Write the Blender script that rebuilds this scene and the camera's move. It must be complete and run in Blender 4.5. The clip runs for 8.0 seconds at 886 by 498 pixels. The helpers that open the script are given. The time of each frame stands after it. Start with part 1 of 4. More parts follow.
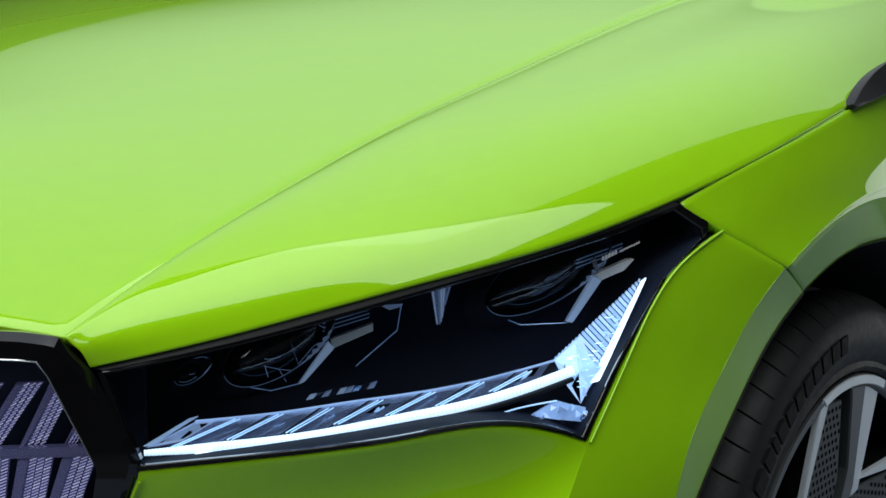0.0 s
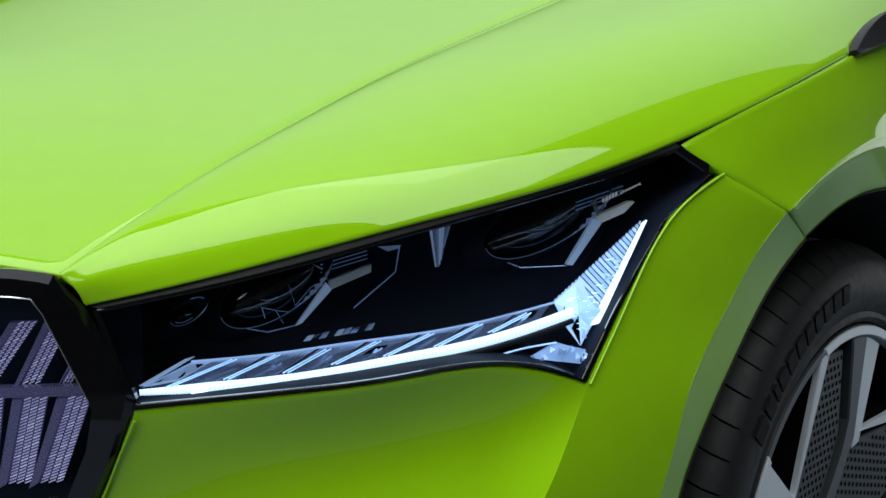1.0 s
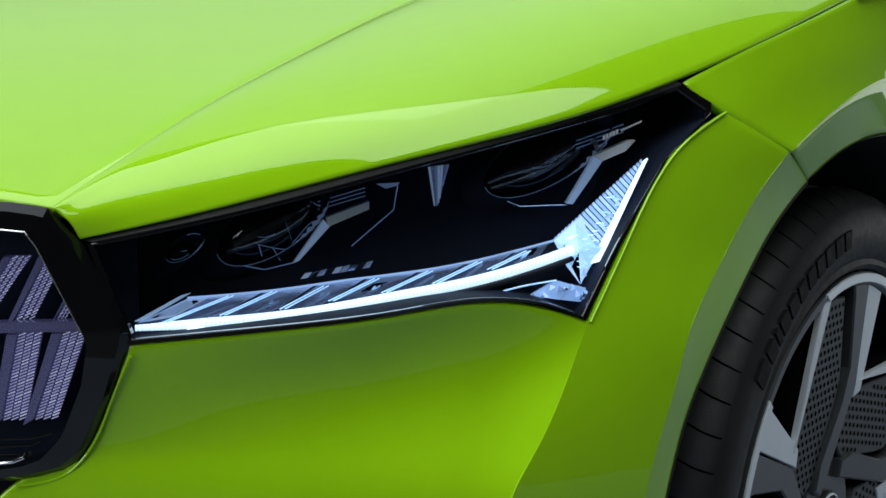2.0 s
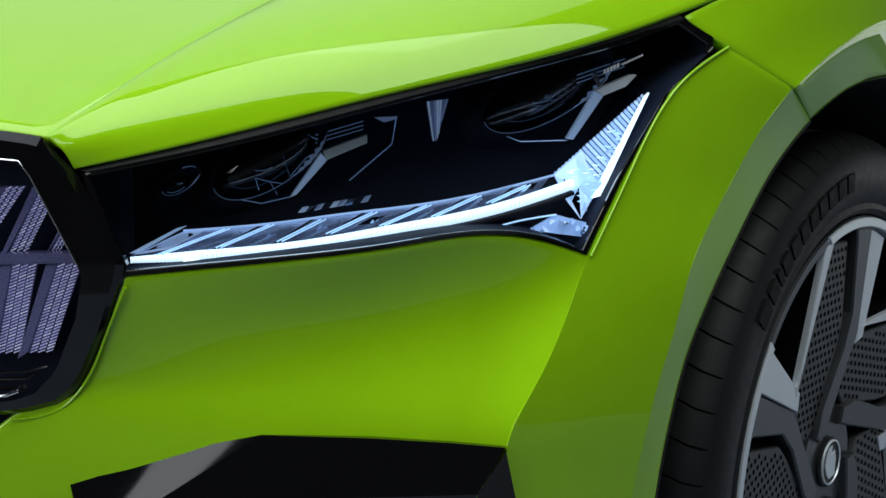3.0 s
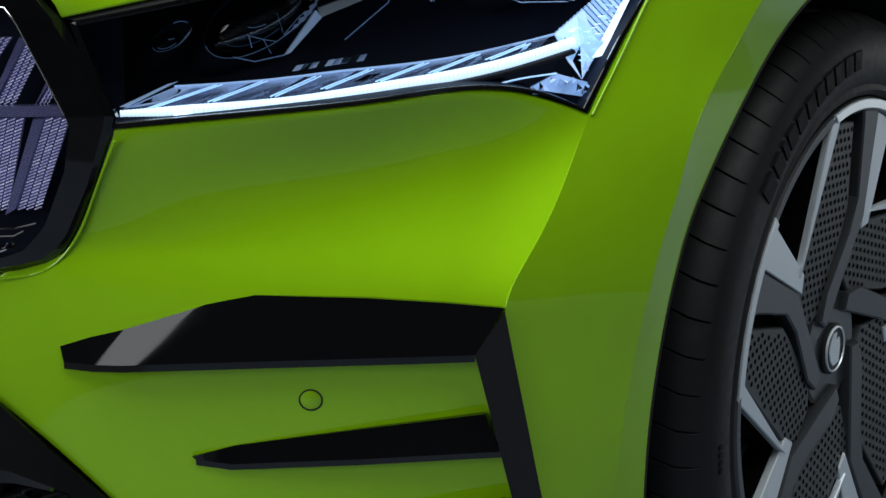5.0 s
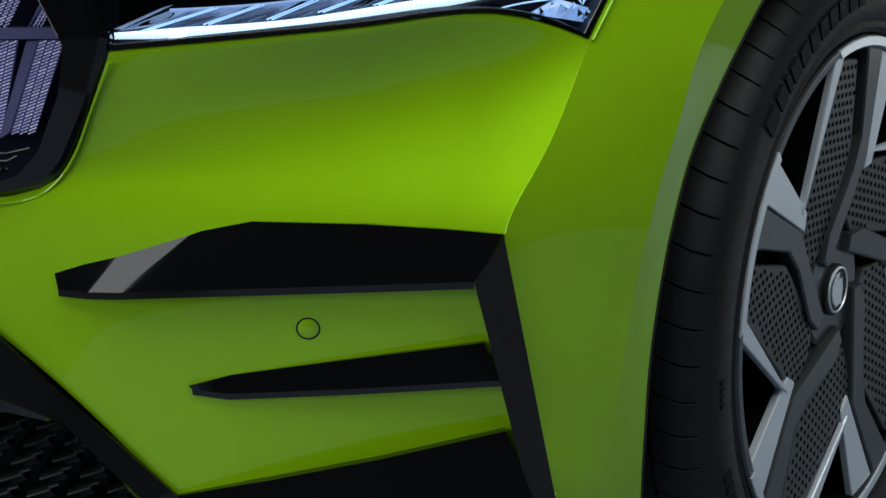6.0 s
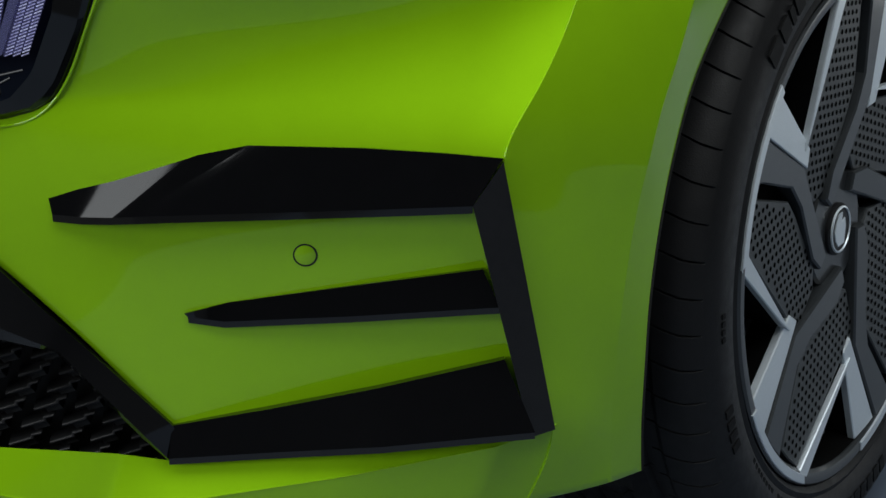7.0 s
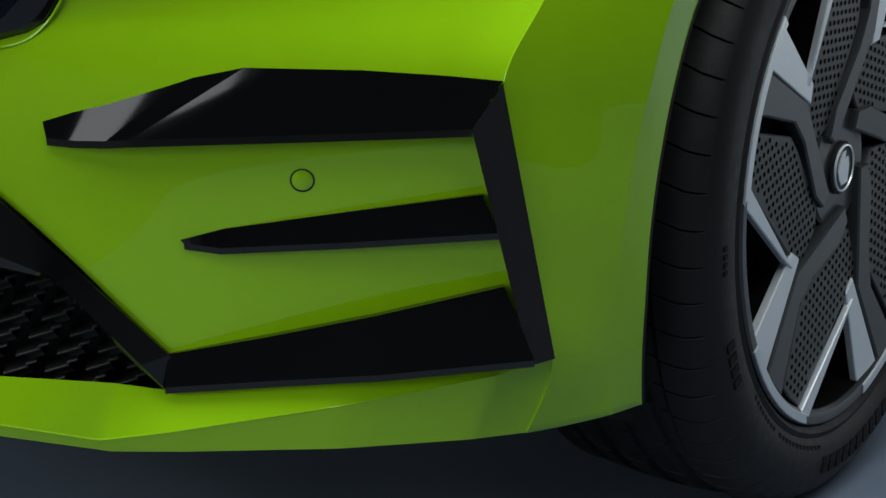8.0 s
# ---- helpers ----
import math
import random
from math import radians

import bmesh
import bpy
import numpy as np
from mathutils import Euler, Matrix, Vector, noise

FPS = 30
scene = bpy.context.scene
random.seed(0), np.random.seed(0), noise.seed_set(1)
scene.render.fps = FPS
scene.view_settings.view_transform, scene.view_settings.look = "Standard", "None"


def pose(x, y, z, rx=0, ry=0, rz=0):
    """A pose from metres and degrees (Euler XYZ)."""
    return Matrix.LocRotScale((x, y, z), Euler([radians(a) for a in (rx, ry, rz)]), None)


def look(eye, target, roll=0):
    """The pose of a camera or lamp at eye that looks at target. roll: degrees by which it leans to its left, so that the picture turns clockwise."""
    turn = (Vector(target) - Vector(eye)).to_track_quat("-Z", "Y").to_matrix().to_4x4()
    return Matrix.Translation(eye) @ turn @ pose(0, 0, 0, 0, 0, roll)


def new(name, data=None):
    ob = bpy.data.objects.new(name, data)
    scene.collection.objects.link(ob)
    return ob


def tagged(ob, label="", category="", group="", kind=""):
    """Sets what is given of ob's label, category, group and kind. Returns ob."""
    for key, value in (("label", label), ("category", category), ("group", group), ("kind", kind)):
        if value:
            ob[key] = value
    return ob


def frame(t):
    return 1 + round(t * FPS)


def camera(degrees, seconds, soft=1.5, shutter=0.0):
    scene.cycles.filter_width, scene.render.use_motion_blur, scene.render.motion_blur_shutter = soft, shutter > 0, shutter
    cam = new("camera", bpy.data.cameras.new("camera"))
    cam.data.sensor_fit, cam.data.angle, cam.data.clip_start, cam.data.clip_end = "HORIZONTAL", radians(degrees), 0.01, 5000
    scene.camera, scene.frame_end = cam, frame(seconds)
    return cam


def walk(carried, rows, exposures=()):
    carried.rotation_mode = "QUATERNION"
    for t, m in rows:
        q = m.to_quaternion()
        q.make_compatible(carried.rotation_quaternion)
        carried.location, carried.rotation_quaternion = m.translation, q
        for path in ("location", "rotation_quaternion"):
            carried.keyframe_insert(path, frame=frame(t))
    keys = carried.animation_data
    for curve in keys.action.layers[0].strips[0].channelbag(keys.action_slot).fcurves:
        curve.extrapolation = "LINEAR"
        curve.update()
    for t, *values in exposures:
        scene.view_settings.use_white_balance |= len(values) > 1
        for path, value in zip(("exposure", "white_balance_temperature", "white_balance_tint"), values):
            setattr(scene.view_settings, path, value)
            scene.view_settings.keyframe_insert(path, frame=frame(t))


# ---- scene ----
cam = camera(30.28, 8.0)
# seconds, eye x y z, yaw, pitch, roll
ROWS = [
    (0.0, 1.4575, -0.8839, 1.0677, 31.133, -8.705, -0.115),
    (0.5, 1.4552, -0.8801, 1.0490, 31.115, -9.023, -0.081),
    (1.0, 1.4530, -0.8763, 1.0297, 31.102, -9.350, -0.052),
    (1.5, 1.4510, -0.8726, 1.0100, 31.094, -9.686, -0.027),
    (2.0, 1.4492, -0.8688, 0.9898, 31.092, -10.029, -0.006),
    (2.5, 1.4475, -0.8651, 0.9693, 31.094, -10.381, 0.012),
    (3.0, 1.4460, -0.8614, 0.9484, 31.101, -10.739, 0.027),
    (3.5, 1.4447, -0.8578, 0.9272, 31.112, -11.104, 0.041),
    (4.0, 1.4435, -0.8542, 0.9058, 31.127, -11.475, 0.054),
    (4.5, 1.4424, -0.8507, 0.8841, 31.146, -11.853, 0.066),
    (5.0, 1.4415, -0.8473, 0.8623, 31.169, -12.235, 0.078),
    (5.5, 1.4407, -0.8440, 0.8404, 31.195, -12.623, 0.091),
    (6.0, 1.4401, -0.8408, 0.8184, 31.225, -13.016, 0.106),
    (6.5, 1.4397, -0.8377, 0.7963, 31.258, -13.412, 0.123),
    (7.0, 1.4394, -0.8347, 0.7743, 31.293, -13.813, 0.142),
    (7.5, 1.4392, -0.8319, 0.7524, 31.332, -14.217, 0.165),
    (8.0, 1.4392, -0.8292, 0.7305, 31.373, -14.623, 0.191),
]
walk(cam, [(t, pose(x, y, z, 90 + pitch, -roll, yaw)) for t, x, y, z, yaw, pitch, roll in ROWS])

# ---------------------------------------------------------------- world and lamps
world = bpy.data.worlds.new("studio")
scene.world = world
world.use_nodes = True
world.node_tree.nodes["Background"].inputs[0].default_value = (0.6, 0.75, 1.0, 1)
world.node_tree.nodes["Background"].inputs[1].default_value = 0.01


def softbox(name, eye, target, width, height, power, color=(1, 1, 1)):
    lamp = bpy.data.lights.new(name, "AREA")
    lamp.shape, lamp.size, lamp.size_y, lamp.energy, lamp.color = "RECTANGLE", width, height, power, color
    ob = new(name, lamp)
    ob.matrix_world = look(eye, target)
    return ob


softbox("overhead_softbox", (-1.7, 4.45, 3.3), (-1.7, 4.44, 0.0), 7.2, 8.5, 172, (0.92, 1.0, 1.10)).data.spread = radians(150)
softbox("front_softbox", (1.3, -1.25, 4.7), (1.0, -0.4, 0.5), 7.4, 3.8, 315, (0.95, 1.0, 1.0))
softbox("front_strip", (1.0, -3.9, 2.5), (0.6, 0.2, 0.5), 2.0, 0.8, 15, (0.93, 0.98, 1.0))
softbox("left_softbox", (-1.1, -3.8, 1.4), (0.5, 0.1, 0.4), 3.4, 1.6, 82, (0.95, 1.0, 0.98))
# added fill lamp, brightens the wheel side and the floor beside it
softbox("side_strip", (2.9, 3.8, 0.6), (0.9, 0.6, 0.3), 2.6, 0.9, 11, (0.92, 0.98, 1.0))


# ---------------------------------------------------------------- materials
def material(name, color, rough=0.5, metal=0.0, coat=0.0, coat_rough=0.03, grain=0.0, grain_scale=200.0, bump=0.0, bump_scale=300.0, emission=None, glow=0.0):
    """A principled material with two scales of variation in colour and roughness, and fine relief."""
    m = bpy.data.materials.new(name)
    m.use_nodes = True
    nt = m.node_tree
    b = nt.nodes["Principled BSDF"]
    b.inputs["Base Color"].default_value = (*color, 1)
    b.inputs["Roughness"].default_value = rough
    b.inputs["Metallic"].default_value = metal
    b.inputs["Coat Weight"].default_value = coat
    b.inputs["Coat Roughness"].default_value = coat_rough
    if emission:
        b.inputs["Emission Color"].default_value = (*emission, 1)
        b.inputs["Emission Strength"].default_value = glow
    co = nt.nodes.new("ShaderNodeTexCoord")
    if grain:
        fine, wide = nt.nodes.new("ShaderNodeTexNoise"), nt.nodes.new("ShaderNodeTexNoise")
        fine.inputs["Scale"].default_value, wide.inputs["Scale"].default_value = grain_scale, grain_scale / 25
        fine.inputs["Detail"].default_value = 2
        add = nt.nodes.new("ShaderNodeMath")
        add.operation = "ADD"
        nt.links.new(co.outputs["Object"], fine.inputs["Vector"])
        nt.links.new(co.outputs["Object"], wide.inputs["Vector"])
        nt.links.new(fine.outputs["Fac"], add.inputs[0])
        nt.links.new(wide.outputs["Fac"], add.inputs[1])
        span = nt.nodes.new("ShaderNodeMapRange")
        span.inputs["From Min"].default_value, span.inputs["From Max"].default_value = 0.6, 1.4
        span.inputs["To Min"].default_value, span.inputs["To Max"].default_value = 1 - grain, 1 + grain
        nt.links.new(add.outputs[0], span.inputs["Value"])
        mix = nt.nodes.new("ShaderNodeVectorMath")
        mix.operation = "SCALE"
        mix.inputs[0].default_value = color
        nt.links.new(span.outputs[0], mix.inputs["Scale"])
        nt.links.new(mix.outputs[0], b.inputs["Base Color"])
        ro = nt.nodes.new("ShaderNodeMath")
        ro.operation = "MULTIPLY"
        ro.inputs[1].default_value = rough
        nt.links.new(span.outputs[0], ro.inputs[0])
        nt.links.new(ro.outputs[0], b.inputs["Roughness"])
    if bump:
        tex, bp = nt.nodes.new("ShaderNodeTexNoise"), nt.nodes.new("ShaderNodeBump")
        tex.inputs["Scale"].default_value = bump_scale
        bp.inputs["Strength"].default_value, bp.inputs["Distance"].default_value = bump, 0.001
        nt.links.new(co.outputs["Object"], tex.inputs["Vector"])
        nt.links.new(tex.outputs["Fac"], bp.inputs["Height"])
        nt.links.new(bp.outputs["Normal"], b.inputs["Normal"])
    return m


def clear(name, tint, gloss_rough=0.02, ior=1.5, milky=0.0, glow=0.0, glow_color=(1, 1, 1)):
    """Clear plastic or glass: see-through, with Fresnel gloss on top, and some milkiness."""
    m = bpy.data.materials.new(name)
    m.use_nodes = True
    nt = m.node_tree
    out = nt.nodes["Material Output"]
    nt.nodes.remove(nt.nodes["Principled BSDF"])
    t, g, f, mix = nt.nodes.new("ShaderNodeBsdfTransparent"), nt.nodes.new("ShaderNodeBsdfGlossy"), nt.nodes.new("ShaderNodeFresnel"), nt.nodes.new("ShaderNodeMixShader")
    t.inputs["Color"].default_value = (*tint, 1)
    g.inputs["Roughness"].default_value = gloss_rough
    f.inputs["IOR"].default_value = ior
    nt.links.new(f.outputs[0], mix.inputs[0])
    under = t.outputs[0]
    if milky:
        d, mm = nt.nodes.new("ShaderNodeBsdfPrincipled"), nt.nodes.new("ShaderNodeMixShader")
        d.inputs["Base Color"].default_value = (*glow_color, 1)
        d.inputs["Roughness"].default_value = 0.25
        d.inputs["Emission Color"].default_value = (*glow_color, 1)
        d.inputs["Emission Strength"].default_value = glow
        mm.inputs[0].default_value = milky
        nt.links.new(t.outputs[0], mm.inputs[1])
        nt.links.new(d.outputs[0], mm.inputs[2])
        under = mm.outputs[0]
    nt.links.new(under, mix.inputs[1])
    nt.links.new(g.outputs[0], mix.inputs[2])
    nt.links.new(mix.outputs[0], out.inputs["Surface"])
    return m


PAINT = material("lime_green_metallic_paint", (0.232, 0.475, 0.004), 0.5, 0.15, 1.0, 0.03, 0.03, 900)
PAINT.node_tree.nodes["Principled BSDF"].inputs["Specular IOR Level"].default_value = 0.1
PAINT.node_tree.nodes["Principled BSDF"].inputs["Specular Tint"].default_value = (0.6, 0.95, 0.1, 1)
PAINT.node_tree.nodes["Principled BSDF"].inputs["Coat IOR"].default_value = 1.5
GLOSS = material("gloss_black_plastic", (0.003, 0.003, 0.0035), 0.06, 0.0, 0.0, 0.02, 0.1, 60)
SATIN = material("satin_black_plastic", (0.012, 0.012, 0.013), 0.4, 0.0, 0.0, 0.03, 0.15, 150, 0.15, 500)
LINER = material("wheel_arch_felt", (0.006, 0.006, 0.006), 0.95, 0.0, 0.0, 0.03, 0.2, 120, 0.6, 400)
RUBBER = material("tyre_rubber", (0.005, 0.005, 0.0055), 0.55, 0.0, 0.0, 0.03, 0.2, 90, 0.25, 700)
LETTER = material("raised_tyre_rubber", (0.0022, 0.0022, 0.0024), 0.65, 0.0, 0.0, 0.03, 0.2, 90)
INSERT = material("grey_aero_plastic", (0.043, 0.048, 0.051), 0.42, 0.0, 0.0, 0.03, 0.1, 150, 0.15, 900)
FRAME = material("dark_grey_wheel_lacquer", (0.036, 0.04, 0.043), 0.35, 0.3, 0.3, 0.1, 0.08, 200)
SILVER = material("machined_aluminium", (0.64, 0.70, 0.74), 0.40, 0.55, 0.4, 0.1, 0.05, 400)
for m, level in ((SATIN, 0.25), (RUBBER, 0.3), (LETTER, 0.15), (INSERT, 0.35)):
    m.node_tree.nodes["Principled BSDF"].inputs["Specular IOR Level"].default_value = level
# near black that paints shade into the wheel's openings and dimples
SHADE_BLACK = material("painted_shade_black", (0.002, 0.002, 0.002), 0.9)
SHADE_BLACK.node_tree.nodes["Principled BSDF"].inputs["Specular IOR Level"].default_value = 0.05
CHROME = material("bright_chrome", (0.75, 0.77, 0.78), 0.12, 1.0, 0.0, 0.03, 0.04, 300)
REFLECT = material("lamp_reflector", (0.55, 0.6, 0.7), 0.18, 1.0, 0.0, 0.03, 0.15, 120, 0.5, 150)
HOUSING = material("lamp_housing_black", (0.010, 0.014, 0.026), 0.55, 0.0, 0.0, 0.05, 0.1, 100)
HOUSING.node_tree.nodes["Principled BSDF"].inputs["Specular IOR Level"].default_value = 0.05
LENS = clear("headlight_cover", (0.97, 0.98, 1.0))
PROJ = clear("projector_glass", (0.35, 0.4, 0.45), 0.02, 1.55)
GUIDE = material("lit_light_guide", (0.7, 0.85, 1.0), 0.3, emission=(0.58, 0.80, 1.0), glow=1.15)
BLADE = clear("lit_crystal_blade", (0.6, 0.75, 0.95), 0.05, 1.5, 0.4, 0.95, (0.42, 0.64, 1.0))
CRYSTAL = clear("lit_crystal_block", (0.6, 0.75, 0.95), 0.08, 1.5, 0.55, 1.0, (0.50, 0.70, 1.0))
FACE = clear("grille_crystal", (0.62, 0.62, 0.85), 0.05, 1.6, 0.10, 0.25, (0.42, 0.44, 0.90))
FLOOR = material("studio_floor", (0.120, 0.150, 0.205), 0.45, 0.0, 0.0, 0.03, 0.08, 6, 0.1, 80)
DARKFLOOR = material("dark_studio_floor", (0.03, 0.032, 0.036), 0.6, 0.0, 0.0, 0.03, 0.15, 6, 0.2, 80)
WALL = material("studio_wall", (0.03, 0.033, 0.038), 0.9, 0.0, 0.0, 0.03, 0.1, 3, 0.2, 60)


# ---------------------------------------------------------------- mesh helpers
def mesh_of(name, verts, faces, mat, sharp=35):
    me = bpy.data.meshes.new(name)
    me.from_pydata([tuple(v) for v in verts], [], faces)
    me.validate()
    bm = bmesh.new()
    bm.from_mesh(me)
    bmesh.ops.remove_doubles(bm, verts=bm.verts, dist=1e-6)
    bmesh.ops.recalc_face_normals(bm, faces=bm.faces) if sharp >= 0 else None
    bm.to_mesh(me)
    bm.free()
    me.shade_smooth()
    me.set_sharp_from_angle(angle=radians(abs(sharp)))
    me.materials.append(mat)
    return me


def part(name, verts, faces, mat, parent, label="", sharp=35):
    ob = new(name, mesh_of(name, verts, faces, mat, sharp))
    ob.parent = parent
    if label:
        ob["label"] = label
    return ob


def empty(name, parent=None):
    ob = new(name)
    ob.empty_display_size = 0.1
    ob.parent = parent
    return ob


def join(*pieces):
    """Several (verts, faces) as one."""
    verts, faces = [], []
    for v, f in pieces:
        k = len(verts)
        verts += [tuple(p) for p in v]
        faces += [tuple(i + k for i in q) for q in f]
    return verts, faces


def spline(u, pts, at):
    """A natural cubic through pts at the knots u, read at the values at."""
    u, p, at = np.asarray(u, float), np.asarray(pts, float), np.asarray(at, float)
    n = len(u)
    if n == 2:
        w = ((at - u[0]) / (u[1] - u[0]))[:, None]
        return p[0] * (1 - w) + p[1] * w
    h = np.diff(u)
    a, r = np.eye(n), np.zeros_like(p)
    for i in range(1, n - 1):
        a[i, i - 1:i + 2] = h[i - 1], 2 * (h[i - 1] + h[i]), h[i]
        r[i] = 6 * ((p[i + 1] - p[i]) / h[i] - (p[i] - p[i - 1]) / h[i - 1])
    m = np.linalg.solve(a, r)
    k = np.clip(np.searchsorted(u, at, side="right") - 1, 0, n - 2)
    s, e, hk = (at - u[k])[:, None], (u[k + 1] - at)[:, None], h[k][:, None]
    return (m[k] * e ** 3 + m[k + 1] * s ** 3) / (6 * hk) + (p[k] / hk - m[k] * hk / 6) * e + (p[k + 1] / hk - m[k + 1] * hk / 6) * s


def line(pts, at):
    u = np.linspace(0, 1, len(pts))
    p = np.asarray(pts, float)
    return np.stack([np.interp(at, u, p[:, k]) for k in range(3)], 1)


def knots(curves):
    d = np.mean([np.linalg.norm(np.diff(np.asarray(c, float), axis=0), axis=1) for c in curves], axis=0)
    u = np.r_[0, np.cumsum(np.maximum(d, 1e-4))]
    return u / u[-1]


def surface(curves, nu, nv, straight=False, across=True):
    """A grid of points through section curves that all have the same number of control points."""
    if straight:
        u = np.linspace(0, 1, len(curves[0]))
        rows = [np.stack([np.interp(np.linspace(0, 1, nu + 1), u, np.asarray(c, float)[:, k]) for k in range(3)], 1) for c in curves]
    else:
        u = knots(curves)
        rows = [spline(u, c, np.linspace(0, 1, nu + 1)) for c in curves]
    rows = np.array(rows)
    if not across:
        return rows
    v = knots(rows.transpose(1, 0, 2))
    return np.array([spline(v, rows[:, i], np.linspace(0, 1, nv + 1)) for i in range(nu + 1)]).transpose(1, 0, 2)


def grid_faces(nv, nu):
    return [(j * nu + i, j * nu + i + 1, (j + 1) * nu + i + 1, (j + 1) * nu + i) for j in range(nv - 1) for i in range(nu - 1)]


def panel(g, depth=0.014, toward=(1.4, -0.8, 0.9), flush=""):
    """A sheet from a grid of points, its border rolled inward so that the edges are round and the gaps have depth.
    flush names the sides (first, last column; top row) that meet their neighbour without a roll."""
    nv, nu = g.shape[:2]
    du, dv = np.gradient(g, axis=1), np.gradient(g, axis=0)
    n = np.cross(du, dv)
    n /= np.linalg.norm(n, axis=2, keepdims=True) + 1e-12
    if np.sum(n * (np.array(toward) - g)) < 0:
        n = -n
    verts, faces = [tuple(p) for p in g.reshape(-1, 3)], grid_faces(nv, nu)
    loop = [(0, i) for i in range(nu)] + [(j, nu - 1) for j in range(1, nv)] + [(nv - 1, i) for i in range(nu - 2, -1, -1)] + [(j, 0) for j in range(nv - 2, 0, -1)]
    c = g.mean(axis=(0, 1))
    last = [j * nu + i for j, i in loop]
    for out, down in ((0.0008, 0.0006), (0.0014, 0.002), (0.0014, depth)):
        now = []
        for k, (j, i) in enumerate(loop):
            a, b = Vector(g[loop[k - 1]]), Vector(g[loop[(k + 1) % len(loop)]])
            nn = Vector(n[j, i])
            side = (b - a).cross(nn)
            side = side.normalized() if side.length > 1e-9 else Vector((0, 0, 0))
            if side.dot(Vector(g[j, i]) - Vector(c)) < 0:
                side = -side
            met = ("first" in flush and i == 0) or ("last" in flush and i == nu - 1) or ("top" in flush and j == 0)
            verts.append(tuple(Vector(g[j, i]) - nn * down if met else Vector(g[j, i]) + side * out - nn * down))
            now.append(len(verts) - 1)
        for k in range(len(loop)):
            q = (k + 1) % len(loop)
            faces.append((last[k], last[q], now[q], now[k]))
        last = now
    return verts, faces


def prism(poly, low, high, bevel=0.0):
    """A closed polygon [(a, b)] raised from low to high: (a, b, c) points, with a small chamfer on top."""
    n = len(poly)
    p = np.asarray(poly, float)
    if bevel:
        prev, nxt = np.roll(p, 1, 0), np.roll(p, -1, 0)
        e1, e2 = p - prev, nxt - p
        n1, n2 = np.stack([-e1[:, 1], e1[:, 0]], 1), np.stack([-e2[:, 1], e2[:, 0]], 1)
        n1 /= np.linalg.norm(n1, axis=1, keepdims=True) + 1e-12
        n2 /= np.linalg.norm(n2, axis=1, keepdims=True) + 1e-12
        area = np.sum(p[:, 0] * nxt[:, 1] - nxt[:, 0] * p[:, 1])
        m = n1 + n2
        m /= np.maximum((m * n1).sum(1, keepdims=True), 0.6)
        q = p + m * bevel * (1 if area > 0 else -1)
    else:
        q = p
    verts = [(*a, low) for a in p] + [(*a, high - bevel) for a in p] + ([(*a, high) for a in q] if bevel else [])
    faces = [tuple(range(n))]
    for k in range(2 if bevel else 1):
        faces += [(k * n + i, k * n + (i + 1) % n, (k + 1) * n + (i + 1) % n, (k + 1) * n + i) for i in range(n)]
    top = 2 if bevel else 1
    faces.append(tuple(top * n + i for i in range(n)))
    return verts, faces


def tube(points, radius, sides=10):
    """A round bar along points."""
    p = np.asarray(points, float)
    verts, faces = [], []
    for i in range(len(p)):
        t = Vector(p[min(i + 1, len(p) - 1)] - p[max(i - 1, 0)]).normalized()
        a = t.cross(Vector((0, 0, 1))).normalized()
        b = t.cross(a)
        for k in range(sides):
            w = 2 * math.pi * k / sides
            verts.append(tuple(Vector(p[i]) + a * radius * math.cos(w) + b * radius * math.sin(w)))
    for i in range(len(p) - 1):
        faces += [(i * sides + k, i * sides + (k + 1) % sides, (i + 1) * sides + (k + 1) % sides, (i + 1) * sides + k) for k in range(sides)]
    faces += [tuple(range(sides)), tuple((len(p) - 1) * sides + k for k in range(sides))]
    return verts, faces


def placed(vf, m):
    return [tuple(m @ Vector(v)) for v in vf[0]], vf[1]


def lerp(a, b, n, bulge=(0, 0, 0)):
    """n points from a to b, bowed by bulge in the middle."""
    w = np.linspace(0, 1, n)[:, None]
    return np.array(a) * (1 - w) + np.array(b) * w + np.array(bulge) * 4 * w * (1 - w)


OUT = Vector((0.53, -0.84, 0.10)).normalized()


def proud(pts, d):
    return [tuple(Vector(p) + OUT * d) for p in pts]


# ---------------------------------------------------------------- the studio
def slab(x0, y0, z0, x1, y1, z1):
    v = [(x, y, z) for x in (x0, x1) for y in (y0, y1) for z in (z0, z1)]
    return v, [(0, 1, 3, 2), (4, 6, 7, 5), (0, 4, 5, 1), (2, 3, 7, 6), (0, 2, 6, 4), (1, 5, 7, 3)]


def structure(name, box, mat, label, category):
    tagged(part(name, *slab(*box), mat, None), label, category, kind="structure")


structure("floor", (-6, -6, -0.12, 8, 9, -0.02), DARKFLOOR, "dark grey matt studio floor around the platform", "floor")
structure("platform", (-2.55, -0.56, -0.02, 2.55, 5.6, 0), FLOOR, "low smooth blue-grey platform under the car", "platform")
structure("wall_north", (-6, 9, 0, 8, 9.2, 6.5), WALL, "dark grey plain studio wall", "wall")
structure("wall_south", (-6, -6.2, 0, 8, -6, 6.5), WALL, "dark grey plain studio wall", "wall")
structure("wall_east", (8, -6, 0, 8.2, 9, 6.5), WALL, "dark grey plain studio wall", "wall")
structure("wall_west", (-6.2, -6, 0, -6, 9, 6.5), WALL, "dark grey plain studio wall", "wall")
structure("ceiling", (-6, -6, 6.5, 8, 9, 6.6), WALL, "dark studio ceiling", "ceiling")

# ---------------------------------------------------------------- the car
car = tagged(empty("car"), "lime green SUV with lit headlight parked on a studio floor", "car")

